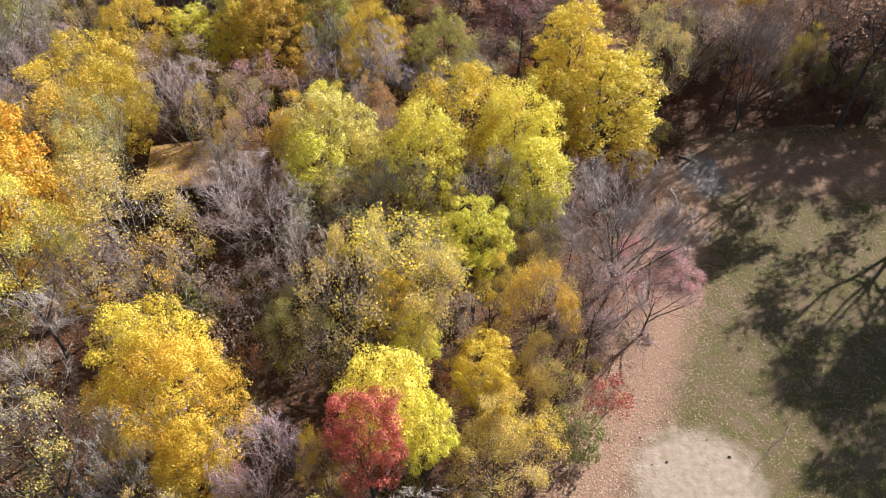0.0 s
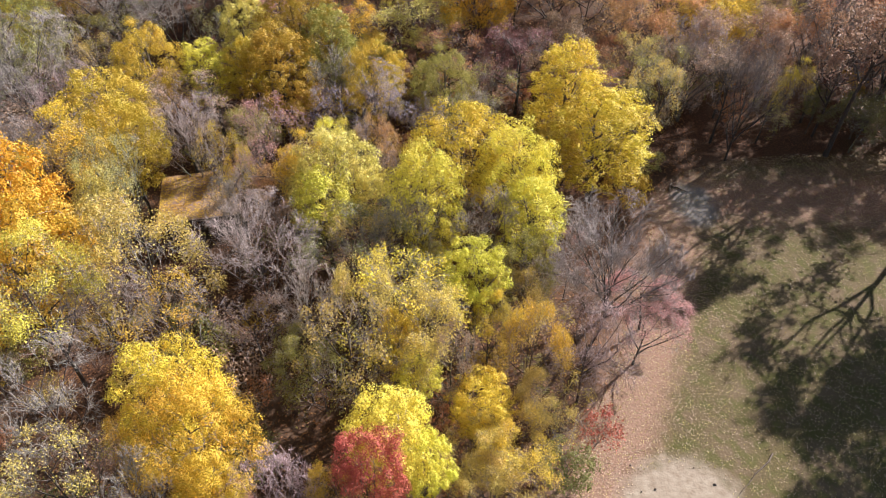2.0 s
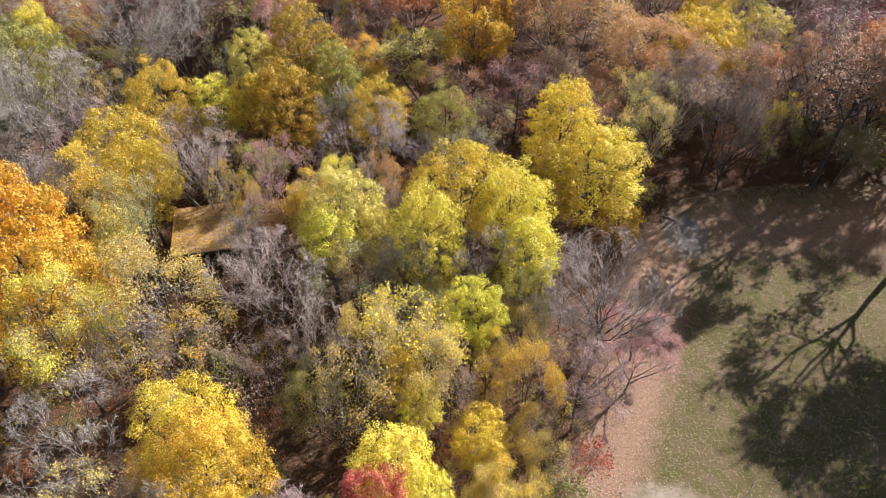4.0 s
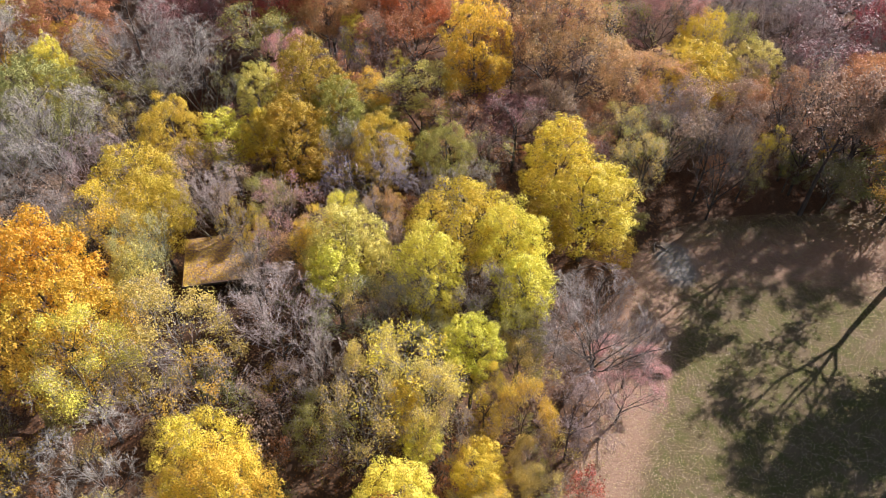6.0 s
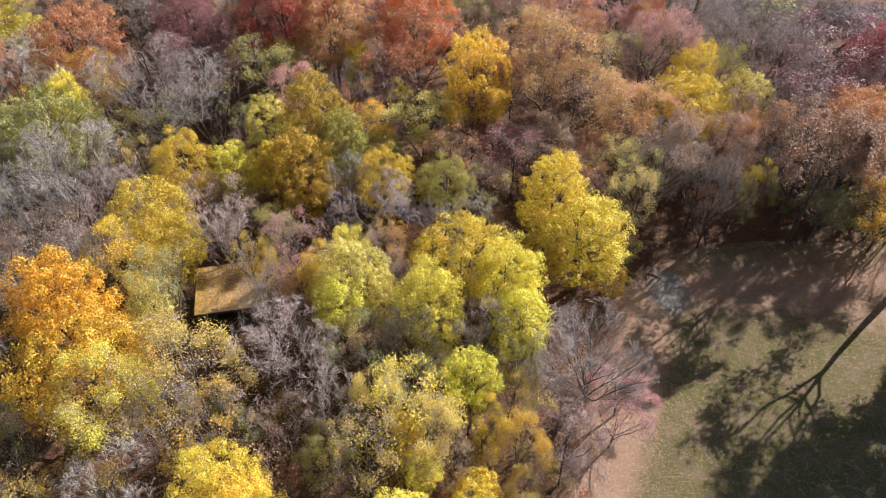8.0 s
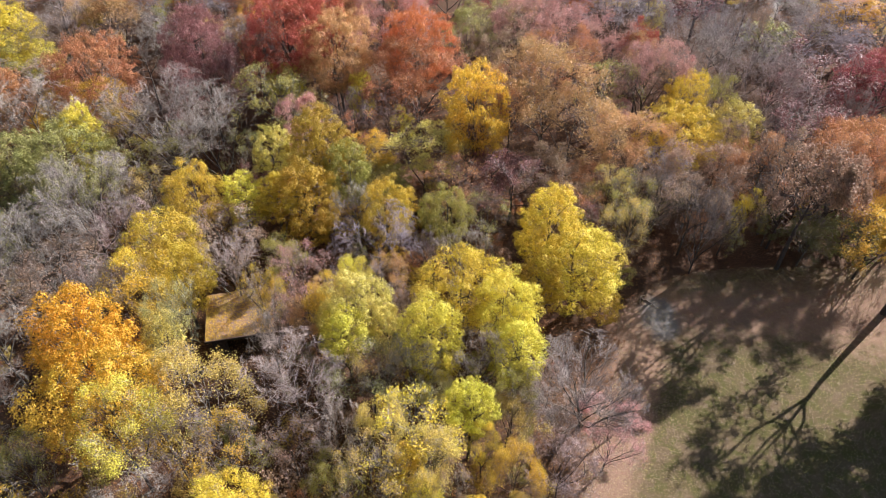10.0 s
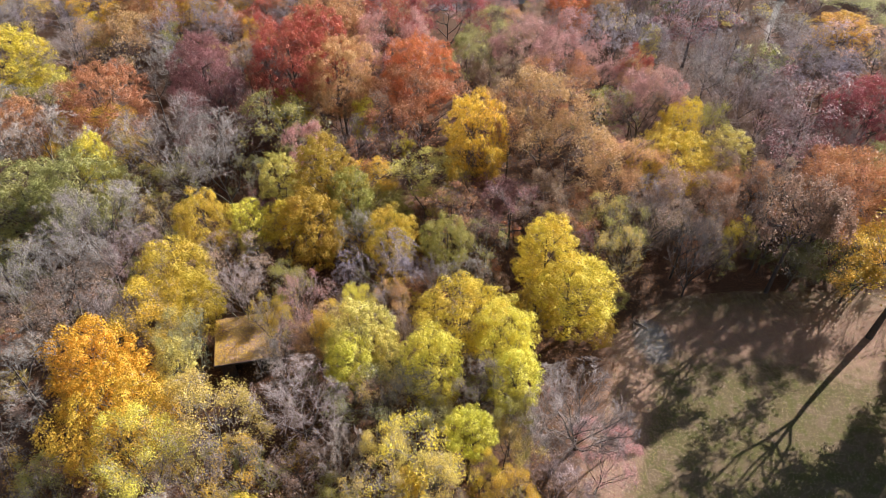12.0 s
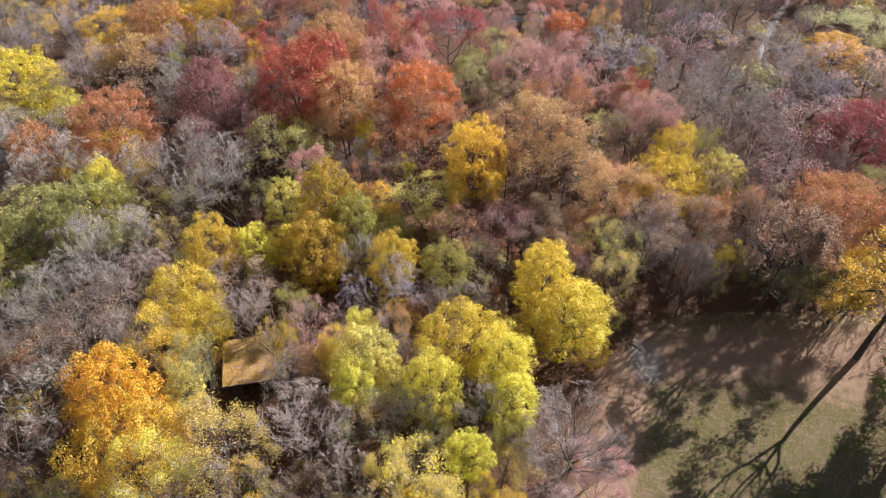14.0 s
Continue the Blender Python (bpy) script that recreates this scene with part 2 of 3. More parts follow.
def vase(a, b, c, d, thin):
    """Many limbs that rise steeply from low on the trunk."""
    return plan_of((a, b, c, d), (0.2, 0.28, 0.3, 0.15), (33, 34, 36, 34), 0.075, (1.05, 0.5, 0.5, 0.62), thin)


def dome(a, b, c, d, thin):
    """A leader with limbs all the way up."""
    return plan_of((a, b, c, d), (0.3, 0.25, 0.3, 0.15), (56, 42, 40, 36), 0.09, (0.62, 0.5, 0.5, 0.62), thin)


def oak(a, b, c, d, thin):
    """A short trunk with heavy crooked limbs."""
    return plan_of((a, b, c, d), (0.5, 0.3, 0.25, 0.15), (58, 46, 46, 40), 0.06, (0.95, 0.5, 0.52, 0.62), thin, 1.7)


OPEN = plan_of((8, 6, 5, 3), (0.68, 0.3, 0.3, 0.2), (52, 48, 46, 40), 0.05, (0.95, 0.48, 0.5, 0.5), 0.03, 2.2)
BOUGHS = plan_of((10, 6, 4), (0.2, 0.3, 0.3), (55, 45, 45), 0.07, (0.5, 0.5, 0.5))
SPRIGS = plan_of((6, 4), (0.05, 0.3), (45, 45), 0.07, (1.2, 0.5))
STEMS = plan_of((8, 5, 5), (0.02, 0.2, 0.15), (38, 38, 38), 0.06, (2.2, 0.5, 0.5), 0.011)


def fitted(segs, tall, wide, low):
    """The branches scaled and drawn in so that the crown fills a dome that tall and wide."""
    ends = np.array([s[2] for s in segs])
    mid = np.percentile(ends[:, :2], 50, axis=0)
    reach = np.percentile(np.hypot(*(ends[:, :2] - mid).T), 88)
    scale = np.array((wide / 2 / reach, wide / 2 / reach, tall / np.percentile(ends[:, 2], 93)))
    heart, half = np.array((0, 0, tall * low)), np.array((wide / 2, wide / 2, tall * (1 - low)))

    def drawn(p):
        p = p * scale - heart
        e = np.linalg.norm(p / half)
        return heart + (p if e < 0.85 or p[2] < -0.5 * heart[2] else p * (0.85 + 0.3 * math.tanh((e - 0.85) / 0.4)) / e)
    return [(l, drawn(p), drawn(q), r, r2) for l, p, q, r, r2 in segs]


def skeleton(seed, plan, tall, wide, girth, length, low=0.42):
    rng = np.random.default_rng(seed)
    segs = []
    grow(rng, segs, np.array((0.0, 0.0, -0.3)), np.array((0.0, 0.0, 1.0)), tall * length, girth, 0, plan)
    return rng, fitted(segs, tall, wide, low)


def wood_meshes(segs, split):
    v, f = tubes([s for s in segs if s[0] < split], 6)
    trunk = mesh_of("trunk", v, f, True)
    v, f = tubes([s for s in segs if s[0] >= split], 4)
    twigs = mesh_of("twigs", v, f)
    trunk.materials.append(BARK)
    twigs.materials.append(TWIG)
    return trunk, twigs


def crown_points(rng, segs, tall, wide, low, count, lobes, lobe_size):
    """Leaves over billows: lumps set at the limbs' ends, leaves thick on their outer and upper sides."""
    mid = np.array((0, 0, tall * (low + 1) / 2))
    half = np.array((wide / 2, wide / 2, tall * (1 - low) / 2))
    centres, radii = [], []
    for _ in range(1500):
        if len(centres) == lobes:
            break
        d = rng.normal(0, 1, 3)
        d /= np.linalg.norm(d)
        if d[2] < -0.75:
            continue
        r = lobe_size * wide * rng.uniform(0.65, 1.35)
        c = mid + d * (half - r * 0.85) * rng.uniform(0.78, 1.06)
        if all(np.linalg.norm(c - o) > 0.6 * (r + q) for o, q in zip(centres, radii)):
            centres.append(c)
            radii.append(r)
    centres, radii = np.array(centres), np.array(radii)
    # each billow carries smaller tufts, some of them missing
    tufts, sizes = [], []
    for c, r in zip(centres, radii):
        for _ in range(18):
            d = rng.normal(0, 1, 3)
            d /= np.linalg.norm(d)
            at = c + d * r * rng.uniform(0.72, 1.0) * np.array((1, 1, 0.85))
            if d[2] > -0.6 and rng.random() > 0.05 and np.sum(np.linalg.norm(at - centres, axis=1) < 0.75 * radii) == 0:
                tufts.append(at)
                sizes.append(r * rng.uniform(0.28, 0.5))
    tufts, sizes = np.array(tufts), np.array(sizes)
    pick = rng.choice(len(tufts), count * 3, p=sizes ** 2 / (sizes ** 2).sum())
    d = rng.normal(0, 1, (count * 3, 3))
    d /= np.linalg.norm(d, axis=1)[:, None]
    at = tufts[pick] + d * (sizes[pick] * np.clip(rng.normal(0.82, 0.26, count * 3), 0.1, 1.6))[:, None] * np.array((1, 1, 0.75))
    order = np.argsort(at[:, 0])
    at, d = at[order], d[order]
    keep = np.ones(len(at), bool)
    for c, r in zip(tufts, sizes):
        i, j = np.searchsorted(at[:, 0], (c[0] - 0.62 * r, c[0] + 0.62 * r))
        inner = np.linalg.norm(at[i:j] - c, axis=1) < 0.62 * r
        keep[i:j] &= ~inner | (rng.random(j - i) < 0.25)
    reach = np.linalg.norm((at - mid) / half, axis=1)
    keep &= (reach > rng.uniform(0.3, 0.75, len(at))) & (at[:, 2] > tall * low * 0.8) & (d[:, 2] > rng.uniform(-1.0, -0.1, len(at)))
    chosen = rng.permutation(np.flatnonzero(keep))[:count]
    at, d = at[chosen], d[chosen]
    return at, d + np.array((0, 0, 0.35))


def leafy_model(seed, tall, wide, low, count, lobes, lobe_size, size):
    rng, segs = skeleton(seed, BOUGHS if tall > 6 else SPRIGS, tall * 0.9, wide * 0.8, tall * 0.017, 0.8)
    trunk, twigs = wood_meshes(segs, 2)
    at, facing = crown_points(rng, segs, tall, wide, low, count, lobes, lobe_size)
    crown = leaf_mesh(rng, "crown", at, facing, size, 0.32)
    crown.materials.append(LEAF)
    return tall, wide, (("trunk", trunk), ("branchwork", twigs), ("crown", crown))


def bare_model(seed, plan, tall, wide, leaves, size, stem=0.55, bunches=26, loose=0.2):
    """A tree out of leaf, or with bunches of leaves left on its twigs."""
    rng, segs = skeleton(seed, plan, tall, wide, tall * (0.012 if tall < 20 else 0.019), stem)
    last = len(plan) - 1
    v, f = tubes([s for s in segs if s[0] < last - 1], 6)
    trunk = mesh_of("trunk", v, f, True)
    v, f = tubes([s for s in segs if s[0] >= last - 1], 3)
    twigs = mesh_of("branchwork", v, f)
    trunk.materials.append(BARK)
    twigs.materials.append(TWIG)
    parts = [("trunk", trunk), ("branchwork", twigs)]
    if leaves:
        ends = np.array([s[2] for s in segs if s[0] >= last])
        bough = ends[rng.choice(len(ends), bunches)]
        near = np.min(np.linalg.norm(ends[:, None] - bough[None], axis=2), axis=1)
        weight = np.exp(-((near / (0.095 * wide)) ** 2)) + 0.05
        pick = rng.choice(len(ends), leaves, p=weight / weight.sum())
        at = ends[pick] + rng.normal(0, loose, (leaves, 3))
        crown = leaf_mesh(rng, "crown", at, np.tile((0.0, 0.0, 0.6), (leaves, 1)), size)
        crown.materials.append(LEAF)
        parts.append(("crown", crown))
    return tall, wide, tuple(parts)


# each kind in a few shapes; those for the far side of the wood are simpler
FINE, MID, FAR = (10, 7, 6, 9, 0.0125), (9, 6, 6, 6, 0.0125), (8, 6, 5, 5, 0.017)
SHAPES = (vase, dome, oak, vase)
MODELS = {
    "leafy": [leafy_model(11 + k, 14, (8.5, 9.5, 8)[k], (0.22, 0.26, 0.18)[k], 19000, (46, 36, 52)[k], (0.17, 0.19, 0.155)[k], 0.13) for k in range(3)],
    "slim": [leafy_model(21 + k, 14, 5.5, (0.36, 0.4, 0.3)[k], 12500, (30, 26, 34)[k], (0.2, 0.22, 0.18)[k], 0.115) for k in range(3)],
    "near leafy": [leafy_model(26 + k, 14, (7.5, 8.5)[k], 0.2, 28000, (46, 40)[k], (0.17, 0.18)[k], 0.1) for k in range(2)],
    "near slim": [leafy_model(28 + k, 14, 5.5, (0.36, 0.4)[k], 19000, (30, 26)[k], (0.2, 0.22)[k], 0.094) for k in range(2)],
    "tall": [leafy_model(31 + k, 18, 8.5, 0.16, 26000, 60, 0.16, 0.135) for k in range(2)],
    "bare": [bare_model(51 + k, SHAPES[k](*FINE), 13, 9.5, 0, 0) for k in range(4)],
    "sparse": [bare_model(71 + k, (dome, vase, oak)[k](*MID), 14, 9, (3000, 3800, 2400)[k], 0.115) for k in range(3)],
    "thin": [bare_model(81 + k, (dome, vase, oak)[k](*MID), 14, 9, (8000, 9000, 8400)[k], 0.12, bunches=36, loose=0.24) for k in range(3)],
    "near thin": [bare_model(86 + k, (dome, oak)[k](*MID), 14, 9, (12500, 13500)[k], 0.09, bunches=36, loose=0.24) for k in range(2)],
    "wide bare": [bare_model(251 + k, (vase, dome, oak, vase)[k](10, 7, 7, 10, 0.014), 16, 16, 0, 0) for k in range(4)],
    "fan": [bare_model(57, plan_of((17, 7, 7, 8), (0.03, 0.3, 0.25, 0.15), (30, 26, 30, 32), 0.05, (1.35, 0.45, 0.5, 0.6), 0.0135), 13, 11, 0, 0)],
    "big": [bare_model(61 + k, OPEN, 24, 16, 10500, 0.28, stem=0.42, bunches=30, loose=0.4) for k in range(2)],
    "shrub": [bare_model(91 + k, STEMS, 3.2, 4.0, (700, 1000, 600)[k], 0.115) for k in range(3)],
    "bush": [leafy_model(101 + k, 4, 4.6, 0.02, 2800, 12, 0.24, 0.135) for k in range(2)],
    "far bush": [leafy_model(105, 4, 4.6, 0.02, 900, 12, 0.24, 0.25)],
    "far shrub": [bare_model(96, STEMS, 3.2, 4.0, 350, 0.2)],
    "far leafy": [leafy_model(111 + k, 14, (8.5, 9.5, 8)[k], 0.2, 15000, (46, 34, 52)[k], (0.17, 0.2, 0.155)[k], 0.15) for k in range(3)],
    "wide leafy": [leafy_model(121 + k, 18, 15, 0.2, 26000, (80, 66)[k], (0.12, 0.135)[k], 0.17) for k in range(2)],
    "wide thin": [bare_model(191 + k, (dome, oak, vase)[k](10, 6, 6, 4, 0.015), 16, 16, 11500, 0.165, bunches=44, loose=0.24) for k in range(3)],
    "far bare": [bare_model(151 + k, SHAPES[k](*FAR[:3], 9, 0.016), 13, 9.5, 0, 0) for k in range(4)],
    "far sparse": [bare_model(171 + k, (dome, oak)[k](*FAR), 14, 9, 3000, 0.14) for k in range(2)],
    "far thin": [bare_model(181 + k, (dome, vase, oak)[k](*FAR[:3], 4, 0.016), 14, 9, 8000, 0.13, bunches=34, loose=0.2) for k in range(3)],
}

COLOURS = {
    "yellow": (0.82, 0.63, 0.085), "lime": (0.85, 0.76, 0.125), "gold": (0.81, 0.55, 0.075), "orange": (0.82, 0.48, 0.055), "pale": (0.85, 0.72, 0.21),
    "straw": (0.72, 0.55, 0.15), "olive": (0.42, 0.38, 0.1), "darkgold": (0.55, 0.37, 0.055), "green": (0.23, 0.24, 0.08), "sage": (0.5, 0.48, 0.17), "mustard": (0.67, 0.5, 0.07),
    "rust": (0.57, 0.27, 0.13), "tan": (0.68, 0.42, 0.19), "red": (0.53, 0.15, 0.1), "scarlet": (0.66, 0.23, 0.09), "crimson": (0.42, 0.11, 0.11),
    # maroon and pink greyed, lilac bluer: distance haze is partly in these tints
    "maroon": (0.34, 0.16, 0.15), "pink": (0.62, 0.34, 0.3), "brown": (0.44, 0.3, 0.2), "cream": (0.85, 0.78, 0.45), "moss": (0.3, 0.3, 0.11),
    "grey": (0.97, 0.92, 0.89), "lilac": (1.02, 0.98, 1.1), "white": (1.24, 1.16, 1.1), "dark": (0.6, 0.55, 0.56), "rose": (1.1, 0.92, 0.93), "mossy": (0.9, 0.95, 0.76),
}
WORDS = {
    "yellow": "bright yellow", "lime": "lemon-yellow", "gold": "golden yellow", "orange": "orange-gold", "pale": "pale yellow", "straw": "straw-yellow",
    "olive": "olive-green", "darkgold": "dark golden", "green": "dull green", "sage": "pale green", "mustard": "mustard-yellow", "rust": "rust-brown", "tan": "tan-orange", "red": "deep red",
    "scarlet": "scarlet-orange", "crimson": "crimson", "maroon": "dark maroon", "pink": "pinkish red", "brown": "brown", "cream": "cream-yellow", "moss": "mossy green",
    "grey": "grey", "lilac": "lilac-grey", "white": "whitish", "dark": "dark brown-grey", "rose": "reddish-grey", "mossy": "greenish-grey",
}
KINDS = {
    "leafy": ("leafy_tree", "tree with a dense {} autumn crown", "tree"), "tall": ("leafy_tree", "tall tree with a billowing {} autumn crown", "tree"),
    "fan": ("bare_tree", "wide fan of {} bare limbs and twigs", "tree"), "bare": ("bare_tree", "leafless tree with fine {} twigs", "tree"), "sparse": ("thinning_tree", "half-bare tree with a few {} leaves", "tree"),
    "big": ("tall_tree", "tall wide-limbed tree with {} leaves", "tree"), "thin": ("thinning_tree", "thinning autumn tree with loose {} leaves", "tree"), "shrub": ("shrub", "low twiggy shrub with scattered {} leaves", "shrub"),
    "bush": ("bush", "rounded bush with dense {} leaves", "bush"),
}
STANDING = []
turns = random.Random(5)


def tree(kind, x, y, tall, wide, colour, twig="grey", lean=0, towards=0):
    model = "slim" if kind == "leafy" and wide < 6.6 and y < 74 else kind
    model = next((m for m, fits in (("far " + model, y > 74), ("near " + model, y < 38)) if fits and m in MODELS), model)
    model = "wide " + kind if wide > 12.4 and "wide " + kind in MODELS else model
    tall0, wide0, parts = MODELS[model][turns.randrange(len(MODELS[model]))]
    name, words, category = KINDS[kind]
    ob = new(name)
    spot = " by the clearing" if -4 < float(inside(x, y)) else " in the wood"
    tagged(ob, words.format(WORDS[colour]) + spot, category, "shrubs of the undergrowth" if kind in ("shrub", "bush") else "trees of the wood")
    ob.matrix_world = pose(x, y, float(lie(x, y)) - 0.05, 0, 0, towards) @ pose(0, 0, 0, 0, lean, turns.uniform(0, 360)) @ Matrix.Diagonal((wide / wide0, wide / wide0 * turns.uniform(0.9, 1.1), tall / tall0, 1))
    for part_name, mesh in parts:
        o = part(part_name, mesh, None, ob)
        if part_name == "branchwork":
            o["kind"] = "stuff"
        tint = COLOURS[twig if part_name != "crown" and colour not in ("grey", "lilac", "white", "dark", "rose", "mossy") else colour]
        k = turns.uniform(0.88, 1.1)
        o.color = (tint[0] * k, tint[1] * k * turns.uniform(0.95, 1.05), tint[2] * k, 1)
    STANDING.append((x, y, wide / 2))
    return ob


# the trees that stand out, from near to far
tree("bare", -9.8, 19.1, 14.0, 6.4, "rose")
tree("bare", -18.3, 19.4, 13.0, 6.4, "grey")
tree("leafy", -4.2, 20.0, 15.0, 4.7, "red")
tree("thin", -6.9, 20.1, 11.0, 3.3, "gold")
tree("sparse", -23.6, 20.3, 13.0, 7.3, "straw")
tree("sparse", -12.7, 20.4, 9.0, 3.5, "pink")
tree("leafy", -14.5, 20.5, 11.0, 4.9, "yellow")
tree("thin", 3.5, 21.4, 8.0, 6.9, "straw")
tree("leafy", -1.1, 21.9, 12.0, 3.6, "lime")
tree("leafy", -3.2, 22.8, 14.0, 6.3, "lime")
tree("leafy", -15.8, 23.2, 14.0, 8.5, "gold")
tree("thin", 1.9, 23.8, 9.0, 6.5, "straw")
tree("thin", 5.1, 24.4, 9.0, 6.6, "yellow")
tree("thin", -20.9, 24.5, 9.0, 5.0, "gold")
tree("bush", 9.2, 24.9, 5.0, 4.0, "green")
tree("bush", -14.2, 25.7, 5.0, 4.6, "green")
tree("bare", -26.7, 25.8, 14.0, 9.5, "grey")
tree("leafy", -18.2, 26.2, 14.0, 7.8, "yellow")
tree("leafy", 2.5, 26.9, 11.0, 4.1, "yellow")
tree("thin", 6.9, 27.3, 9.0, 5.8, "straw")
tree("shrub", 11.8, 28.0, 4.0, 4.0, "red")
tree("sparse", 0.6, 29.2, 13.0, 5.1, "brown")
tree("leafy", -1.9, 29.7, 10.0, 3.4, "lime")
tree("sparse", -6.4, 29.7, 16.0, 8.0, "straw")
tree("thin", 6.2, 30.7, 13.0, 6.3, "gold", "rose")
tree("shrub", -14.9, 31.1, 7.0, 6.9, "brown")
tree("shrub", -9.4, 31.1, 7.0, 6.2, "olive")
tree("thin", -1.5, 31.6, 14.0, 8.3, "straw")
tree("thin", -10.6, 31.9, 9.0, 5.6, "olive")
tree("leafy", -3.4, 31.9, 12.0, 3.4, "yellow")
tree("bare", 11.0, 32.0, 12.0, 8.7, "rose")
tree("bare", -25.2, 33.1, 13.0, 8.4, "grey")
tree("thin", -29.5, 33.1, 16.0, 10.9, "lime")
tree("sparse", -2.7, 33.8, 14.0, 11.9, "yellow")
tree("thin", 3.7, 35.0, 10.0, 4.0, "yellow")
tree("sparse", -15.2, 35.2, 8.0, 7.8, "brown")
tree("bare", -10.7, 35.8, 12.0, 6.8, "white")
tree("sparse", 16.3, 35.9, 8.0, 6.7, "pink")
tree("thin", -5.7, 36.0, 13.0, 5.6, "straw")
tree("leafy", 2.5, 37.7, 14.0, 5.1, "lime")
tree("bush", -21.4, 37.8, 5.0, 3.6, "moss")
tree("leafy", -33.4, 38.1, 17.0, 13.4, "gold")
tree("thin", -23.8, 38.3, 15.0, 11.0, "straw")
tree("sparse", -47.1, 38.9, 10.0, 10.7, "brown")
tree("thin", 6.5, 38.9, 9.0, 5.9, "straw")
tree("thin", 17.6, 39.7, 6.0, 7.2, "pink")
tree("thin", 7.2, 40.5, 11.0, 6.0, "olive")
tree("bare", -15.5, 41.0, 13.0, 12.8, "white")
tree("sparse", -6.3, 42.2, 11.0, 12.8, "moss")
tree("leafy", -35.6, 42.0, 20.0, 9.6, "orange")
tree("leafy", -0.9, 42.4, 8.0, 4.0, "cream")
tree("bare", -3.2, 42.7, 13.0, 8.0, "grey")
tree("sparse", -7.7, 42.7, 12.0, 7.2, "straw")
tree("sparse", 11.2, 43.3, 9.0, 3.9, "pink")
tree("bare", 3.9, 44.1, 13.0, 8.1, "grey")
tree("leafy", 7.6, 44.5, 13.0, 6.2, "lime")
tree("bare", -47.1, 44.9, 13.0, 11.9, "grey")
tree("leafy", -1.6, 45.7, 16.0, 7.3, "lime")
tree("leafy", -29.9, 45.9, 13.0, 5.0, "pale")
tree("thin", -12.1, 47.2, 8.0, 5.1, "olive")
tree("leafy", -10.7, 47.2, 12.0, 6.0, "lime")
tree("bare", -19.2, 47.7, 9.5, 6.9, "white")
tree("sparse", -28.4, 47.7, 15.0, 8.2, "sage", "mossy")
tree("leafy", -6.3, 48.3, 12.0, 4.4, "pale")
tree("leafy", 7.8, 48.7, 11.0, 4.1, "lime")
tree("leafy", 6.6, 49.8, 15.0, 8.0, "lime")
tree("leafy", -10.1, 50.5, 14.0, 8.5, "pale")
tree("thin", -33.0, 51.2, 15.0, 10.0, "gold")
tree("bare", -38.0, 51.7, 14.0, 10.8, "grey")
tree("bare", -5.1, 51.9, 11.0, 6.9, "rose")
tree("thin", -13.5, 52.0, 12.0, 6.5, "gold")
tree("sparse", -20.9, 52.3, 13.0, 5.3, "gold")
tree("leafy", 1.7, 52.7, 15.0, 10.5, "yellow")
tree("thin", -14.8, 53.1, 9.0, 7.5, "tan")
tree("sparse", -16.1, 53.3, 15.0, 8.4, "pink", "rose")
tree("sparse", -50.8, 53.5, 13.0, 12.7, "brown")
tree("sparse", -44.7, 53.9, 13.0, 13.3, "brown")
tree("thin", -19.9, 54.5, 9.0, 3.8, "gold")
tree("leafy", -30.8, 55.0, 14.0, 8.0, "mustard")
# dark bush stands in for the yellow tree's shaded lower boughs
tree("bush", 19.0, 57.0, 5.0, 6.0, "darkgold")
tree("thin", -10.6, 55.4, 12.0, 4.9, "lime")
tree("leafy", 11.0, 55.8, 11.0, 6.0, "darkgold")
tree("bare", -47.3, 55.9, 17.0, 15.5, "grey")
tree("thin", -6.7, 56.2, 11.0, 5.3, "tan")
tree("bare", -25.2, 57.4, 13.0, 9.2, "white")
tree("tall", 15.6, 57.5, 14.0, 10.3, "yellow")
tree("bare", -8.0, 59.1, 14.0, 15.1, "lilac")
tree("leafy", -33.8, 59.1, 15.0, 9.8, "mustard")
tree("bare", -1.6, 61.5, 10.0, 6.4, "lilac")
tree("bare", -39.6, 61.6, 14.0, 9.9, "rose")
tree("sparse", -57.7, 62.3, 10.0, 12.7, "olive")
tree("sparse", -27.9, 62.5, 12.0, 12.2, "brown")
tree("tall", 12.8, 62.6, 16.0, 8.3, "yellow")
tree("thin", 54.0, 64.1, 12.0, 10.3, "gold", "dark")
tree("sparse", 22.6, 64.1, 13.0, 7.7, "straw")
tree("bare", -44.9, 64.8, 17.0, 18.3, "grey")
tree("leafy", -0.1, 65.9, 13.0, 6.8, "olive")
tree("thin", 47.4, 66.4, 7.0, 7.7, "moss")
tree("leafy", -7.4, 66.5, 14.0, 6.8, "mustard")
tree("thin", 55.4, 67.3, 12.0, 6.8, "orange", "dark")
tree("sparse", -7.2, 67.8, 9.0, 6.2, "olive")
tree("sparse", 5.4, 68.0, 9.0, 8.3, "olive")
tree("sparse", 37.2, 68.4, 6.0, 6.2, "olive", "dark")
tree("sparse", 31.8, 68.5, 13.0, 10.2, "brown", "dark")
tree("leafy", -32.6, 68.9, 15.0, 7.2, "mustard")
tree("thin", 48.7, 69.1, 6.0, 7.1, "green")
tree("bush", 54.0, 69.2, 6.0, 10.4, "green")
tree("leafy", -22.4, 69.4, 13.0, 5.2, "yellow")
tree("thin", -60.5, 69.6, 12.0, 13.3, "olive")
tree("sparse", 25.1, 69.6, 12.0, 10.6, "olive")
tree("bare", 44.4, 69.7, 14.0, 11.2, "dark")
tree("bush", -19.1, 69.8, 5.0, 6.9, "darkgold")
tree("leafy", -18.6, 69.9, 14.0, 9.4, "darkgold")
tree("leafy", -26.6, 69.9, 13.0, 6.3, "lime")
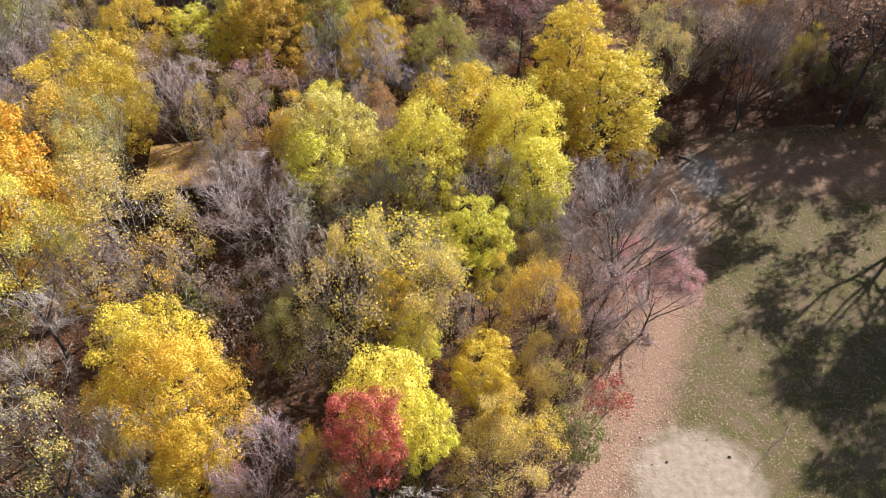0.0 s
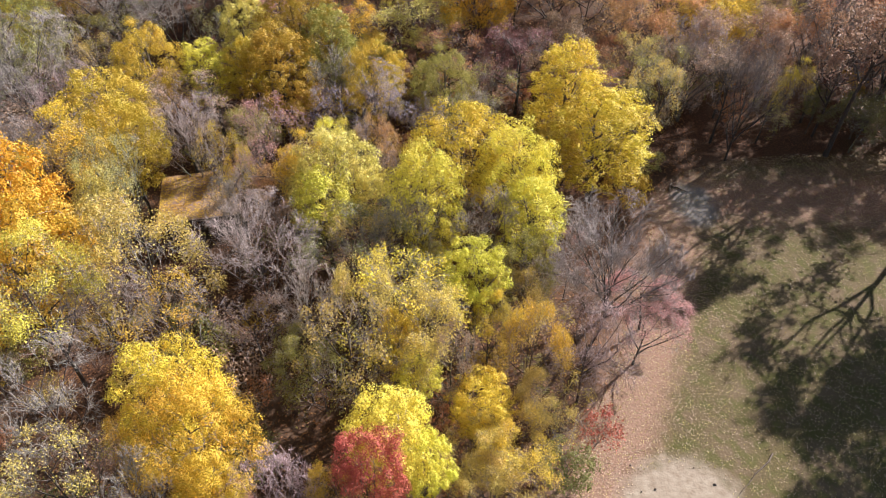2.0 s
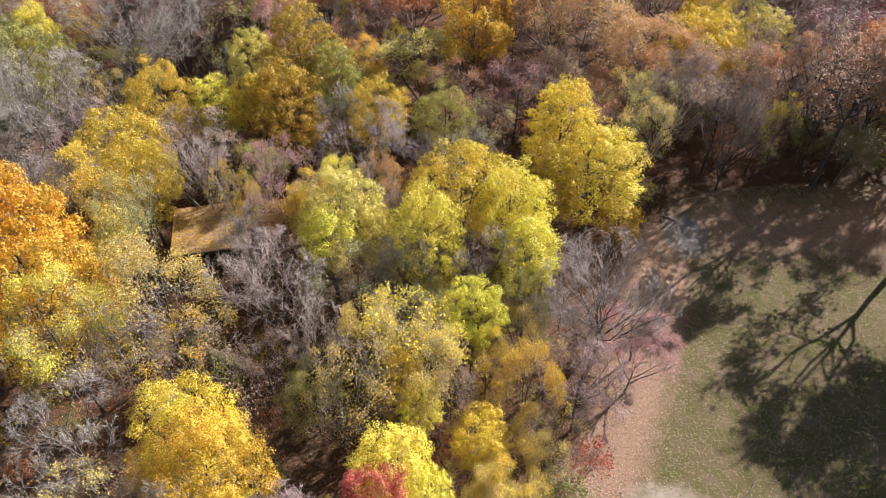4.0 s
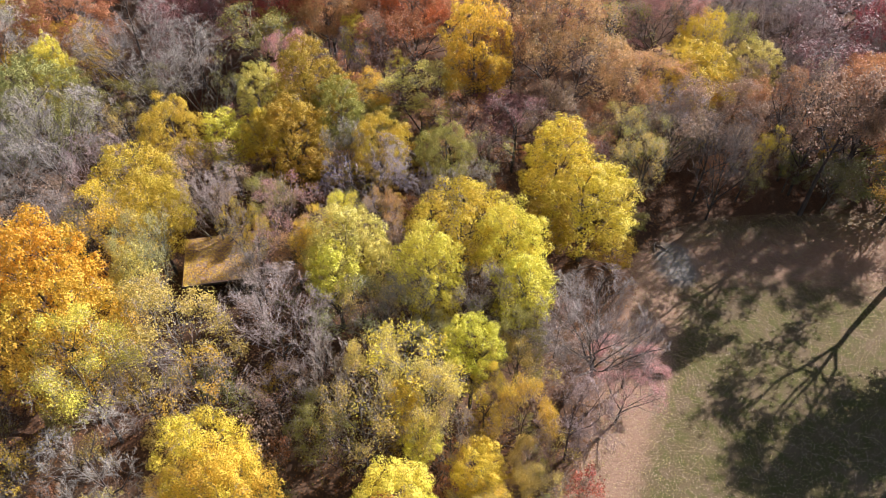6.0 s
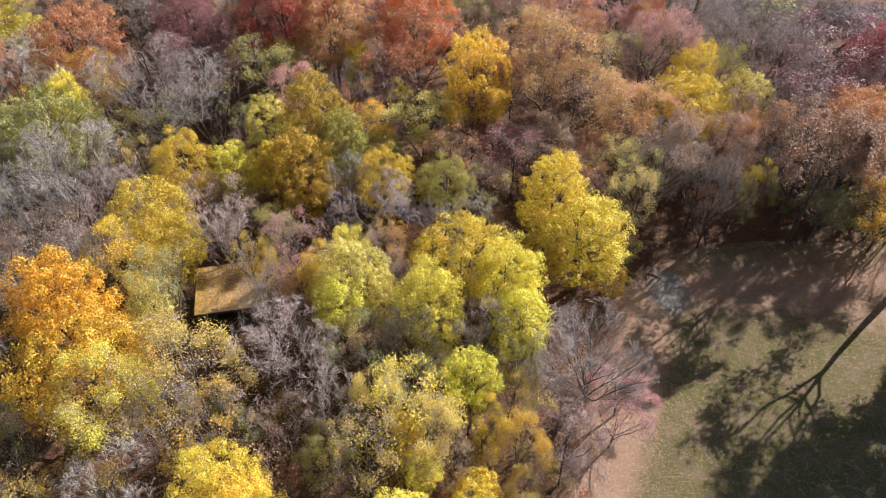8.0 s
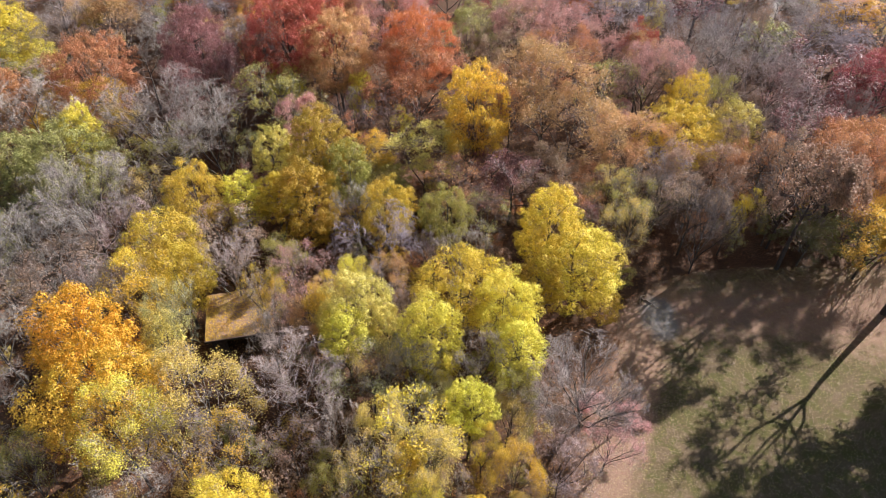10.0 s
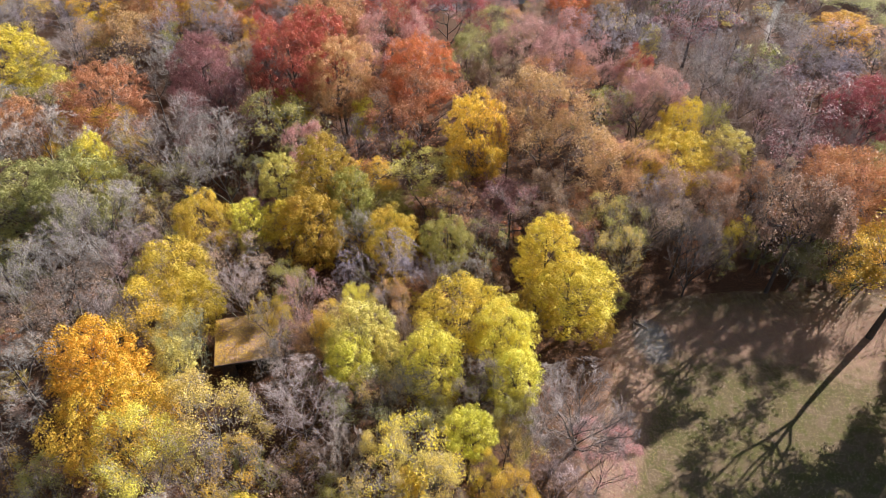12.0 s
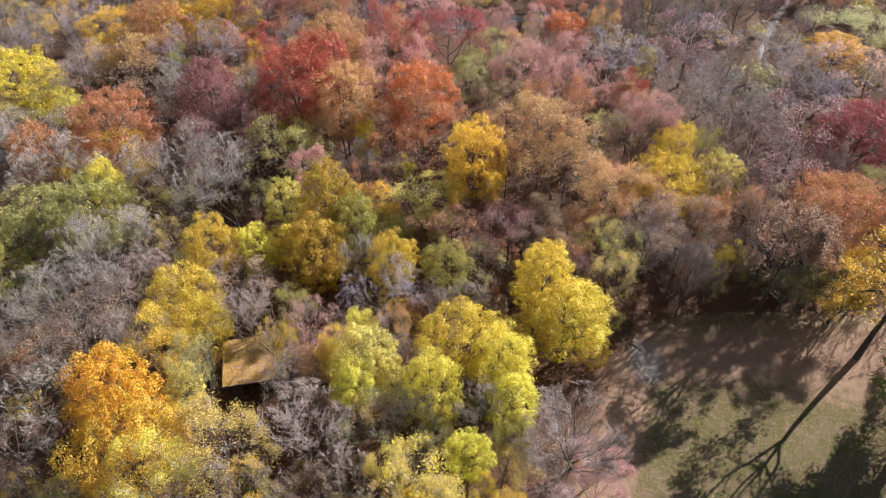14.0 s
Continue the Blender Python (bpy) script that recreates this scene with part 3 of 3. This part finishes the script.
tree("thin", 39.8, 70.0, 10.0, 4.9, "yellow")
tree("thin", 43.8, 70.2, 6.0, 5.2, "green")
tree("sparse", -39.2, 70.4, 12.0, 8.4, "straw")
tree("bare", 51.1, 70.9, 14.0, 11.6, "dark")
tree("sparse", 21.5, 71.9, 12.0, 7.5, "straw")
tree("sparse", -56.5, 72.2, 10.0, 9.7, "brown")
tree("bush", -14.4, 72.4, 5.0, 6.5, "gold")
tree("sparse", -45.8, 72.8, 11.0, 7.0, "olive")
tree("sparse", 29.0, 73.1, 12.0, 11.0, "brown")
tree("sparse", 0.7, 73.5, 11.0, 10.6, "rust", "dark")
tree("sparse", 8.8, 73.6, 11.0, 12.8, "maroon", "dark")
tree("leafy", -59.5, 74.1, 14.0, 12.0, "sage")
tree("thin", 33.8, 74.2, 14.0, 14.5, "brown")
tree("thin", 18.0, 74.4, 10.0, 10.9, "rust")
tree("leafy", -13.4, 74.7, 14.0, 7.3, "olive")
tree("bare", 29.2, 74.8, 13.0, 10.0, "lilac")
tree("leafy", -51.3, 75.1, 16.0, 14.0, "sage")
tree("thin", 41.4, 75.2, 14.0, 12.6, "rust")
tree("leafy", 55.6, 75.3, 17.0, 14.2, "rust")
tree("thin", 13.8, 75.3, 12.0, 13.0, "brown")
tree("leafy", -9.4, 76.0, 9.0, 9.0, "olive")
tree("sparse", 52.3, 76.6, 11.0, 7.3, "tan")
tree("tall", -17.3, 77.2, 18.0, 9.3, "darkgold")
tree("sparse", -43.0, 78.4, 11.0, 11.9, "olive")
tree("leafy", -24.1, 78.6, 14.0, 6.6, "pale")
tree("leafy", -49.8, 78.8, 17.0, 5.4, "lime")
tree("thin", -10.8, 79.0, 12.0, 8.3, "gold")
tree("leafy", 6.7, 79.3, 9.0, 7.6, "maroon")
tree("thin", -3.4, 79.9, 12.0, 12.2, "pale")
tree("bare", -56.6, 80.1, 19.0, 16.0, "white")
tree("leafy", 54.8, 80.8, 14.0, 7.9, "rust")
tree("thin", 26.9, 81.0, 14.0, 13.7, "tan")
tree("thin", 3.6, 81.4, 14.0, 10.0, "gold")
tree("bare", -33.2, 81.7, 17.0, 17.3, "grey")
tree("sparse", -39.7, 82.6, 10.0, 9.7, "olive")
tree("thin", 17.6, 82.6, 16.0, 16.9, "tan")
tree("bare", -40.3, 82.7, 19.0, 17.7, "grey")
tree("sparse", 52.3, 83.4, 14.0, 16.3, "maroon")
tree("sparse", -30.3, 83.5, 9.0, 7.2, "moss")
tree("thin", 65.2, 83.7, 13.0, 8.6, "sage")
tree("sparse", -12.5, 84.1, 12.0, 9.2, "rust", "dark")
tree("bare", 47.6, 84.2, 13.0, 12.5, "dark")
tree("leafy", 4.0, 85.2, 20.0, 9.7, "gold")
tree("leafy", 34.0, 85.3, 13.0, 13.1, "yellow")
tree("leafy", 42.2, 86.6, 13.0, 8.5, "pale")
tree("thin", -48.9, 87.0, 13.0, 8.9, "darkgold")
tree("leafy", -64.0, 87.4, 17.0, 7.9, "rust")
tree("bare", -13.7, 87.5, 13.0, 12.9, "dark")
tree("thin", -54.5, 88.3, 14.0, 14.3, "gold")
tree("sparse", 9.4, 88.7, 17.0, 10.5, "rust")
tree("thin", 14.7, 90.0, 19.0, 19.9, "tan")
tree("bare", -9.0, 90.7, 12.0, 12.0, "rose")
tree("sparse", -25.6, 90.8, 15.0, 14.6, "olive", "mossy")
tree("thin", -7.0, 91.1, 9.0, 4.3, "lime")
tree("thin", -24.2, 91.5, 10.0, 5.6, "sage")
tree("bare", -70.2, 91.5, 16.0, 16.8, "grey")
tree("leafy", 36.5, 92.2, 15.0, 7.4, "yellow")
tree("leafy", -53.1, 92.5, 20.0, 14.0, "rust")
tree("bare", 48.9, 93.3, 16.0, 17.0, "rose")
tree("sparse", -65.2, 93.5, 14.0, 13.9, "brown")
tree("thin", -36.6, 93.6, 16.0, 15.2, "maroon")
tree("leafy", 67.2, 94.2, 17.0, 16.5, "crimson")
tree("thin", -4.5, 95.5, 17.0, 18.3, "rust")
tree("sparse", 24.9, 95.6, 14.0, 11.3, "olive")
tree("thin", 31.1, 96.0, 17.0, 13.9, "pink")
tree("leafy", -13.6, 96.1, 12.0, 4.8, "lime")
tree("sparse", 58.6, 97.4, 16.0, 19.4, "maroon", "rose")
tree("thin", -17.5, 98.2, 14.0, 10.1, "tan")
tree("leafy", -26.7, 101.1, 10.0, 6.6, "lime")
tree("leafy", -40.2, 101.9, 20.0, 12.6, "maroon")
tree("leafy", -17.7, 102.6, 19.0, 12.9, "tan")
tree("leafy", -4.7, 102.6, 20.0, 12.6, "scarlet")
tree("leafy", -25.8, 103.9, 21.0, 14.8, "red")
tree("bare", -50.3, 104.3, 17.0, 18.2, "grey")
tree("thin", 18.3, 104.7, 15.0, 15.9, "rust")
tree("bare", 49.1, 105.3, 14.0, 18.4, "grey")
tree("thin", -71.2, 105.6, 12.0, 12.2, "olive")
tree("bare", -32.2, 105.8, 15.0, 15.0, "grey")
tree("thin", 10.0, 106.4, 15.0, 14.6, "brown")
tree("leafy", -68.9, 106.6, 11.0, 6.9, "lime")
tree("bare", 40.8, 107.9, 14.0, 16.9, "grey")
tree("leafy", -77.7, 108.5, 17.0, 17.1, "yellow")
tree("leafy", -22.2, 108.7, 21.0, 11.0, "red")
tree("thin", 27.0, 109.6, 14.0, 12.5, "pink")
tree("thin", 3.6, 111.0, 15.0, 10.9, "sage")
tree("thin", -9.6, 112.2, 19.0, 16.4, "pink")
tree("bare", 65.9, 112.4, 12.0, 20.2, "lilac")
tree("thin", 14.4, 112.9, 17.0, 18.0, "pink")
tree("thin", -41.2, 113.7, 12.0, 5.1, "pale")
tree("bare", -67.3, 114.3, 15.0, 18.8, "grey")
tree("bare", 77.9, 114.4, 13.0, 19.5, "dark")
tree("thin", 21.9, 115.2, 16.0, 15.6, "pink")
tree("leafy", -21.0, 115.3, 21.0, 15.3, "tan")
tree("bare", 48.1, 115.9, 13.0, 15.0, "lilac")
tree("thin", 8.0, 119.7, 15.0, 11.6, "sage")
tree("thin", -60.7, 120.4, 14.0, 20.7, "tan")
tree("thin", -51.7, 120.8, 12.0, 7.0, "olive")
tree("thin", -35.9, 120.9, 13.0, 6.8, "gold")
tree("bare", 66.3, 121.6, 11.0, 19.6, "grey")
tree("sparse", 76.7, 121.8, 11.0, 21.9, "rust", "lilac")
tree("bare", 31.5, 121.9, 14.0, 22.6, "lilac")
tree("bare", -48.4, 122.6, 16.0, 21.8, "lilac")
tree("thin", -12.9, 122.7, 19.0, 17.6, "red")
tree("thin", -0.0, 123.1, 18.0, 17.6, "crimson")
tree("thin", -35.9, 124.1, 14.0, 12.3, "red")
tree("leafy", 38.6, 124.5, 11.0, 4.5, "pale")
tree("thin", -42.2, 125.2, 14.0, 10.9, "rust")
tree("bare", 40.7, 125.5, 12.0, 18.8, "grey")
tree("bush", 61.8, 125.7, 6.0, 12.1, "sage")
tree("leafy", -69.8, 127.3, 11.0, 6.2, "yellow")
tree("sparse", 47.4, 127.6, 15.0, 20.8, "maroon", "lilac")
tree("bare", -85.4, 129.0, 15.0, 24.9, "grey")
tree("leafy", -58.3, 130.5, 17.0, 13.5, "rust")
tree("thin", -67.5, 130.6, 14.0, 15.4, "gold")
tree("bare", -77.4, 131.6, 15.0, 24.6, "lilac")
tree("bare", -34.6, 132.4, 14.0, 19.3, "lilac")
tree("leafy", 80.4, 133.3, 9.0, 11.5, "orange")
tree("sparse", -85.7, 133.6, 13.0, 10.9, "gold")
tree("leafy", -56.0, 134.5, 14.0, 9.2, "gold")
tree("thin", -27.9, 134.8, 16.0, 19.3, "rust")
tree("leafy", 24.8, 136.7, 12.0, 11.1, "scarlet")
tree("leafy", -46.6, 137.8, 16.0, 14.5, "gold")
tree("bare", 68.1, 138.1, 7.0, 16.1, "grey")
tree("thin", -38.3, 138.4, 17.0, 15.0, "maroon")
tree("bare", -18.5, 139.0, 14.0, 16.4, "lilac")
tree("sparse", -6.1, 140.5, 14.0, 16.4, "pink", "lilac")
tree("thin", 87.8, 143.5, 9.0, 21.2, "sage")
tree("bush", 36.5, 145.1, 5.0, 9.6, "straw")

# the wide bare tree that leans out at the clearing's edge
tree("fan", 14.8, 41.2, 14.0, 13.5, "grey", lean=12, towards=50)
# tall trees beside the clearing, whose shadows lie across it
tree("big", 55.5, 58.0, 24.0, 17.0, "darkgold", "dark")
tree("big", 62.5, 51.5, 24.0, 15.0, "darkgold", "dark")
# the brown one is out of view, added to shade the near right corner
tree("big", 73.5, 57.5, 22.0, 14.0, "brown", "dark")
tree("tall", 55.0, 43.6, 23.0, 14.0, "green", "dark")
tree("big", 44.5, 65.8, 21.0, 11.0, "brown", "dark")
# four trees added to deepen the shade along the far edge
tree("thin", 51.0, 71.5, 18.0, 10.0, "rust", "dark")
tree("thin", 66.5, 74.0, 19.0, 11.0, "maroon", "dark")
tree("sparse", 44.0, 72.5, 17.0, 10.0, "brown", "dark")
tree("bare", 32.5, 64.8, 15.0, 9.0, "dark")
# three unseen trees off to the right, added only to cast more shade
tree("thin", 71.0, 50.0, 21.0, 12.0, "gold", "dark")
tree("bare", 74.5, 75.0, 18.0, 9.5, "dark")
tree("thin", 78.5, 67.0, 19.0, 10.0, "brown", "dark")


# ---- undergrowth and the rest of the wood ----
def zone(x, y):
    """Which colours the wood has there."""
    if y > 75 and -45 < x < 35:
        return ("bare", "thin", "thin", "thin", "sparse"), ("rust", "pink", "red", "tan", "maroon", "brown", "tan")
    if y > 75 and x <= -45:
        return ("bare", "bare", "thin", "sparse", "thin"), ("tan", "gold", "brown", "straw", "rust", "olive")
    if y > 80:
        return ("bare", "bare", "bare", "bare", "sparse", "thin"), ("maroon", "brown", "rust", "olive", "brown")
    if y > 60:
        return ("bare", "bare", "sparse", "thin"), ("maroon", "brown", "rust", "olive", "brown")
    return ("bare", "sparse", "thin", "sparse"), ("brown", "straw", "olive", "gold", "tan", "straw")


# bare hollows under the trees
HOLLOWS = [(16.0, 50.5, 6.0), (-25.5, 47.2, 3.2), (-18.5, 68.0, 6.5), (-10.8, 27.7, 4.5), (-47.0, 40.0, 6.0)]


def fill_wood():
    rng = random.Random(8)
    tries = [(rng.uniform(-135, 140), rng.uniform(12, 176)) for _ in range(9000)]
    gaps = inside([a for a, _ in tries], [b for _, b in tries])
    low = []
    for (x, y), d in zip(tries, gaps):
        if d > -2.0 or (d > -9 and x > 26 and y > 60) or (x > 58 and y < 82) or abs(x) > 0.47 * y + 39 or (-33 < x < -18 and 42 < y < 61):
            continue
        if 2 < x < 19 and 138 < y < 158 or float(segment_gap(x, y, (66, 130), (84, 164))) < 3:
            continue
        if any(math.hypot(x - a, y - b) < r for a, b, r in HOLLOWS):
            continue
        gap = min(math.hypot(x - a, y - b) - r for a, b, r in STANDING)
        open_land = (x > 55 and y > 115) or (y > 150 and 0 < x < 75)
        if gap > (0.8 if open_land else -0.9 if y > 80 and x > 30 else 0.9):
            kinds, colours = zone(x, y)
            kind = rng.choice(kinds)
            # far right keeps to grey and lilac twigs, partly to tint in haze
            colour = rng.choice(("grey", "lilac", "rose", "grey", "dark") if y < 80 or x < 35 else ("grey", "lilac", "lilac")) if kind == "bare" else rng.choice(colours)
            tall = rng.uniform(9, 13.5) if y < 75 else rng.uniform(11, 16)
            tree(kind, x, y, tall if not open_land else tall * 0.7, rng.uniform(6, 9), colour)
        elif y < 80 and len(low) < 230 and all(abs(x - a) + abs(y - b) > 3.6 for a, b in low):
            low.append((x, y))
        if open_land and gap > -1.0 and rng.random() < 0.25:
            tree(rng.choice(("shrub", "bush")), x, y, rng.uniform(2, 4.5), rng.uniform(4, 7), rng.choice(("moss", "olive", "brown", "green", "straw")))
    for x, y in low:
        tree(rng.choice(("shrub", "shrub", "shrub", "bush")), x, y, rng.uniform(1.8, 4.2), rng.uniform(2.6, 4.8), rng.choice(("brown", "olive", "moss", "straw", "brown", "rust", "green", "darkgold")))


fill_wood()
# a bare tree at the corner of the hut
tree("bare", -19.4, 50.2, 9.5, 6.0, "grey")


# ---- the hut, half hidden among the trees ----
def box(bm, x0, x1, y0, y1, z0, z1):
    m = Matrix.Translation(((x0 + x1) / 2, (y0 + y1) / 2, (z0 + z1) / 2)) @ Matrix.Diagonal((x1 - x0, y1 - y0, z1 - z0, 1))
    bmesh.ops.create_cube(bm, size=1.0, matrix=m)


def solid(name, boxes, material, parent, label="", turn=None):
    bm = bmesh.new()
    for b in boxes:
        box(bm, *b)
    bmesh.ops.bevel(bm, geom=bm.edges[:], offset=0.015, segments=1, affect="EDGES")
    if turn is not None:
        bm.transform(turn)
    me = bpy.data.meshes.new(name)
    bm.to_mesh(me)
    bm.free()
    return part(name, me, material, parent, label)


def build_hut():
    hut = tagged(new("hut"), "low dark timber hut with leaf-strewn brown roof among trees", "hut")
    hut.matrix_world = pose(-24.0, 51.4, 0.0, 0, 0, 12)
    solid("wall", [(-3.6, -1.9, 0.0, 0.2, -0.5, 2.86), (0.9, 3.2, 0.0, 0.2, -0.5, 2.86), (-1.9, 0.9, 0.0, 0.2, 2.35, 2.86)], TIMBER, hut, "dark front wall with a wide open bay")
    solid("wall", [(-3.6, 3.2, 6.1, 6.3, -0.5, 2.98)], TIMBER, hut)
    solid("wall", [(-3.6, -3.4, 0.2, 6.1, -0.5, 2.86)], TIMBER, hut)
    solid("wall", [(3.0, 3.2, 0.2, 6.1, -0.5, 2.86)], TIMBER, hut)
    slope = pose(0, 0, 2.9, 1, 0, 0)
    roof = solid("roof", [(-4.2, 3.8, -0.5, 6.9, 0.0, 0.13)], ROOFING, hut, "brown boarded roof under fallen leaves", slope)
    plank = solid("plank", [(-0.192, 0.192, -0.49, 6.89, 0.134, 0.17)], ROOFING, roof)
    for k in range(20):
        board = plank if k == 0 else part("plank", plank.data, None, roof)
        board.matrix_basis = slope @ pose(-4.0 + 0.4 * k, 0.03 * math.sin(2.3 * k), 0.012 * (k % 2))
    solid("fascia", [(-4.25, 3.85, -0.56, -0.505, -0.1, 0.2)], TIMBER, roof, "", slope)
    rng = np.random.default_rng(9)
    xy = np.column_stack([-4.1 + 7.8 * rng.random(3600) ** 1.4, rng.uniform(-0.4, 6.8, 3600)])
    at = np.column_stack([xy, 3.11 + xy[:, 1] * math.tan(radians(1))])
    leaves = part("leaf_layer", leaf_mesh(rng, "leaf_layer", at, np.tile((0.0, 0.0, 1.0), (3600, 1)), 0.13, 0.25), LEAF, roof, "golden fallen leaves")
    leaves.color, leaves["kind"] = (0.72, 0.48, 0.09, 1), "stuff"



build_hut()


# ---- fallen leaves on the clearing, branches and stones ----
def scatter_leaves(name, count, seed, size, spread, tint, label):
    rng = np.random.default_rng(seed)
    xy = spread(rng, count)
    at = np.column_stack([xy, lie(xy[:, 0], xy[:, 1]) + 0.03])
    me = leaf_mesh(rng, name, at, np.tile((0.0, 0.0, 1.0), (len(at), 1)), size, 0.35)
    ob = part(name, me, LEAF)
    ob.color = (*tint, 1)
    tagged(ob, label, "leaves", kind="stuff")


def on_clearing(rng, n):
    x, y = rng.uniform(8, 75, n * 4), rng.uniform(10, 66, n * 4)
    d = inside(x, y)
    edge = np.minimum(segment_gap(x, y, (9, 22), (24, 58)), np.abs(63 - y))
    keep = (d > -1) & (rng.random(n * 4) < 0.22 + np.exp(-edge / 5.0)) & (np.hypot((x - 17.8) / 5.2, (y - 23.3) / 4.2) > rng.uniform(0.7, 1.1, n * 4))
    return np.column_stack([x, y])[keep][:n]


def in_wood(rng, n):
    x, y = rng.uniform(-60, 30, n * 2), rng.uniform(14, 100, n * 2)
    keep = inside(x, y) < 0
    return np.column_stack([x, y])[keep][:n]


scatter_leaves("fallen_leaves", 50000, 3, 0.092, on_clearing, (0.58, 0.44, 0.32), "pale tan fallen leaves strewn over the clearing")
scatter_leaves("fallen_leaves", 26000, 4, 0.085, on_clearing, (0.6, 0.5, 0.2), "yellow fallen leaves strewn over the clearing")
scatter_leaves("fallen_leaves", 50000, 5, 0.18, in_wood, (0.34, 0.17, 0.07), "russet fallen leaves on the woodland floor")


def branch_on_ground(name, a, b, thick, seed, label):
    rng = np.random.default_rng(seed)
    segs, p = [], np.array((*a, 0.06))
    q = np.array((*b, 0.12))
    pts = [p + (q - p) * k / 6 + np.append(rng.normal(0, 0.09, 2), 0.03 * (k % 2)) for k in range(7)]
    for k in range(6):
        segs.append((0, pts[k], pts[k + 1], thick * (1 - k / 8), thick * (1 - (k + 1) / 8)))
    for k in (3, 4, 5):
        segs.append((1, pts[k], pts[k] + np.append(rng.normal(0, 0.45, 2), 0.15), thick * 0.4, 0.0))
    v, f = tubes(segs, 6)
    tagged(part(name, mesh_of(name, v, f, True), DEADWOOD), label, "branch")


branch_on_ground("fallen_branch", (25.5, 27.4), (21.8, 23.9), 0.07, 1, "long dark fallen branch lying on sandy ground")
branch_on_ground("fallen_branch", (25.2, 60.2), (26.6, 59.0), 0.14, 2, "short pale log lying beside gravel patch")
branch_on_ground("fallen_branch", (24.6, 59.2), (25.8, 60.8), 0.12, 3, "short broken log lying beside gravel patch")
branch_on_ground("fallen_branch", (-37.5, 36.0), (-35.0, 32.0), 0.16, 4, "pale barkless fallen trunk in leaf litter")


def stones():
    rng = random.Random(2)
    for _ in range(7):
        bm = bmesh.new()
        bmesh.ops.create_icosphere(bm, subdivisions=1, radius=rng.uniform(0.05, 0.12))
        for v in bm.verts:
            v.co = Vector((v.co.x * rng.uniform(0.8, 1.3), v.co.y * rng.uniform(0.8, 1.2), v.co.z * rng.uniform(0.5, 0.8)))
        me = bpy.data.meshes.new("stone")
        bm.to_mesh(me)
        bm.free()
        ob = tagged(part("stone", me, DEADWOOD), "small dark stone lying on sandy patch", "stone", "stones on the sand")
        ob.location = (rng.uniform(14, 22), rng.uniform(20.5, 26.5), 0.04)


stones()
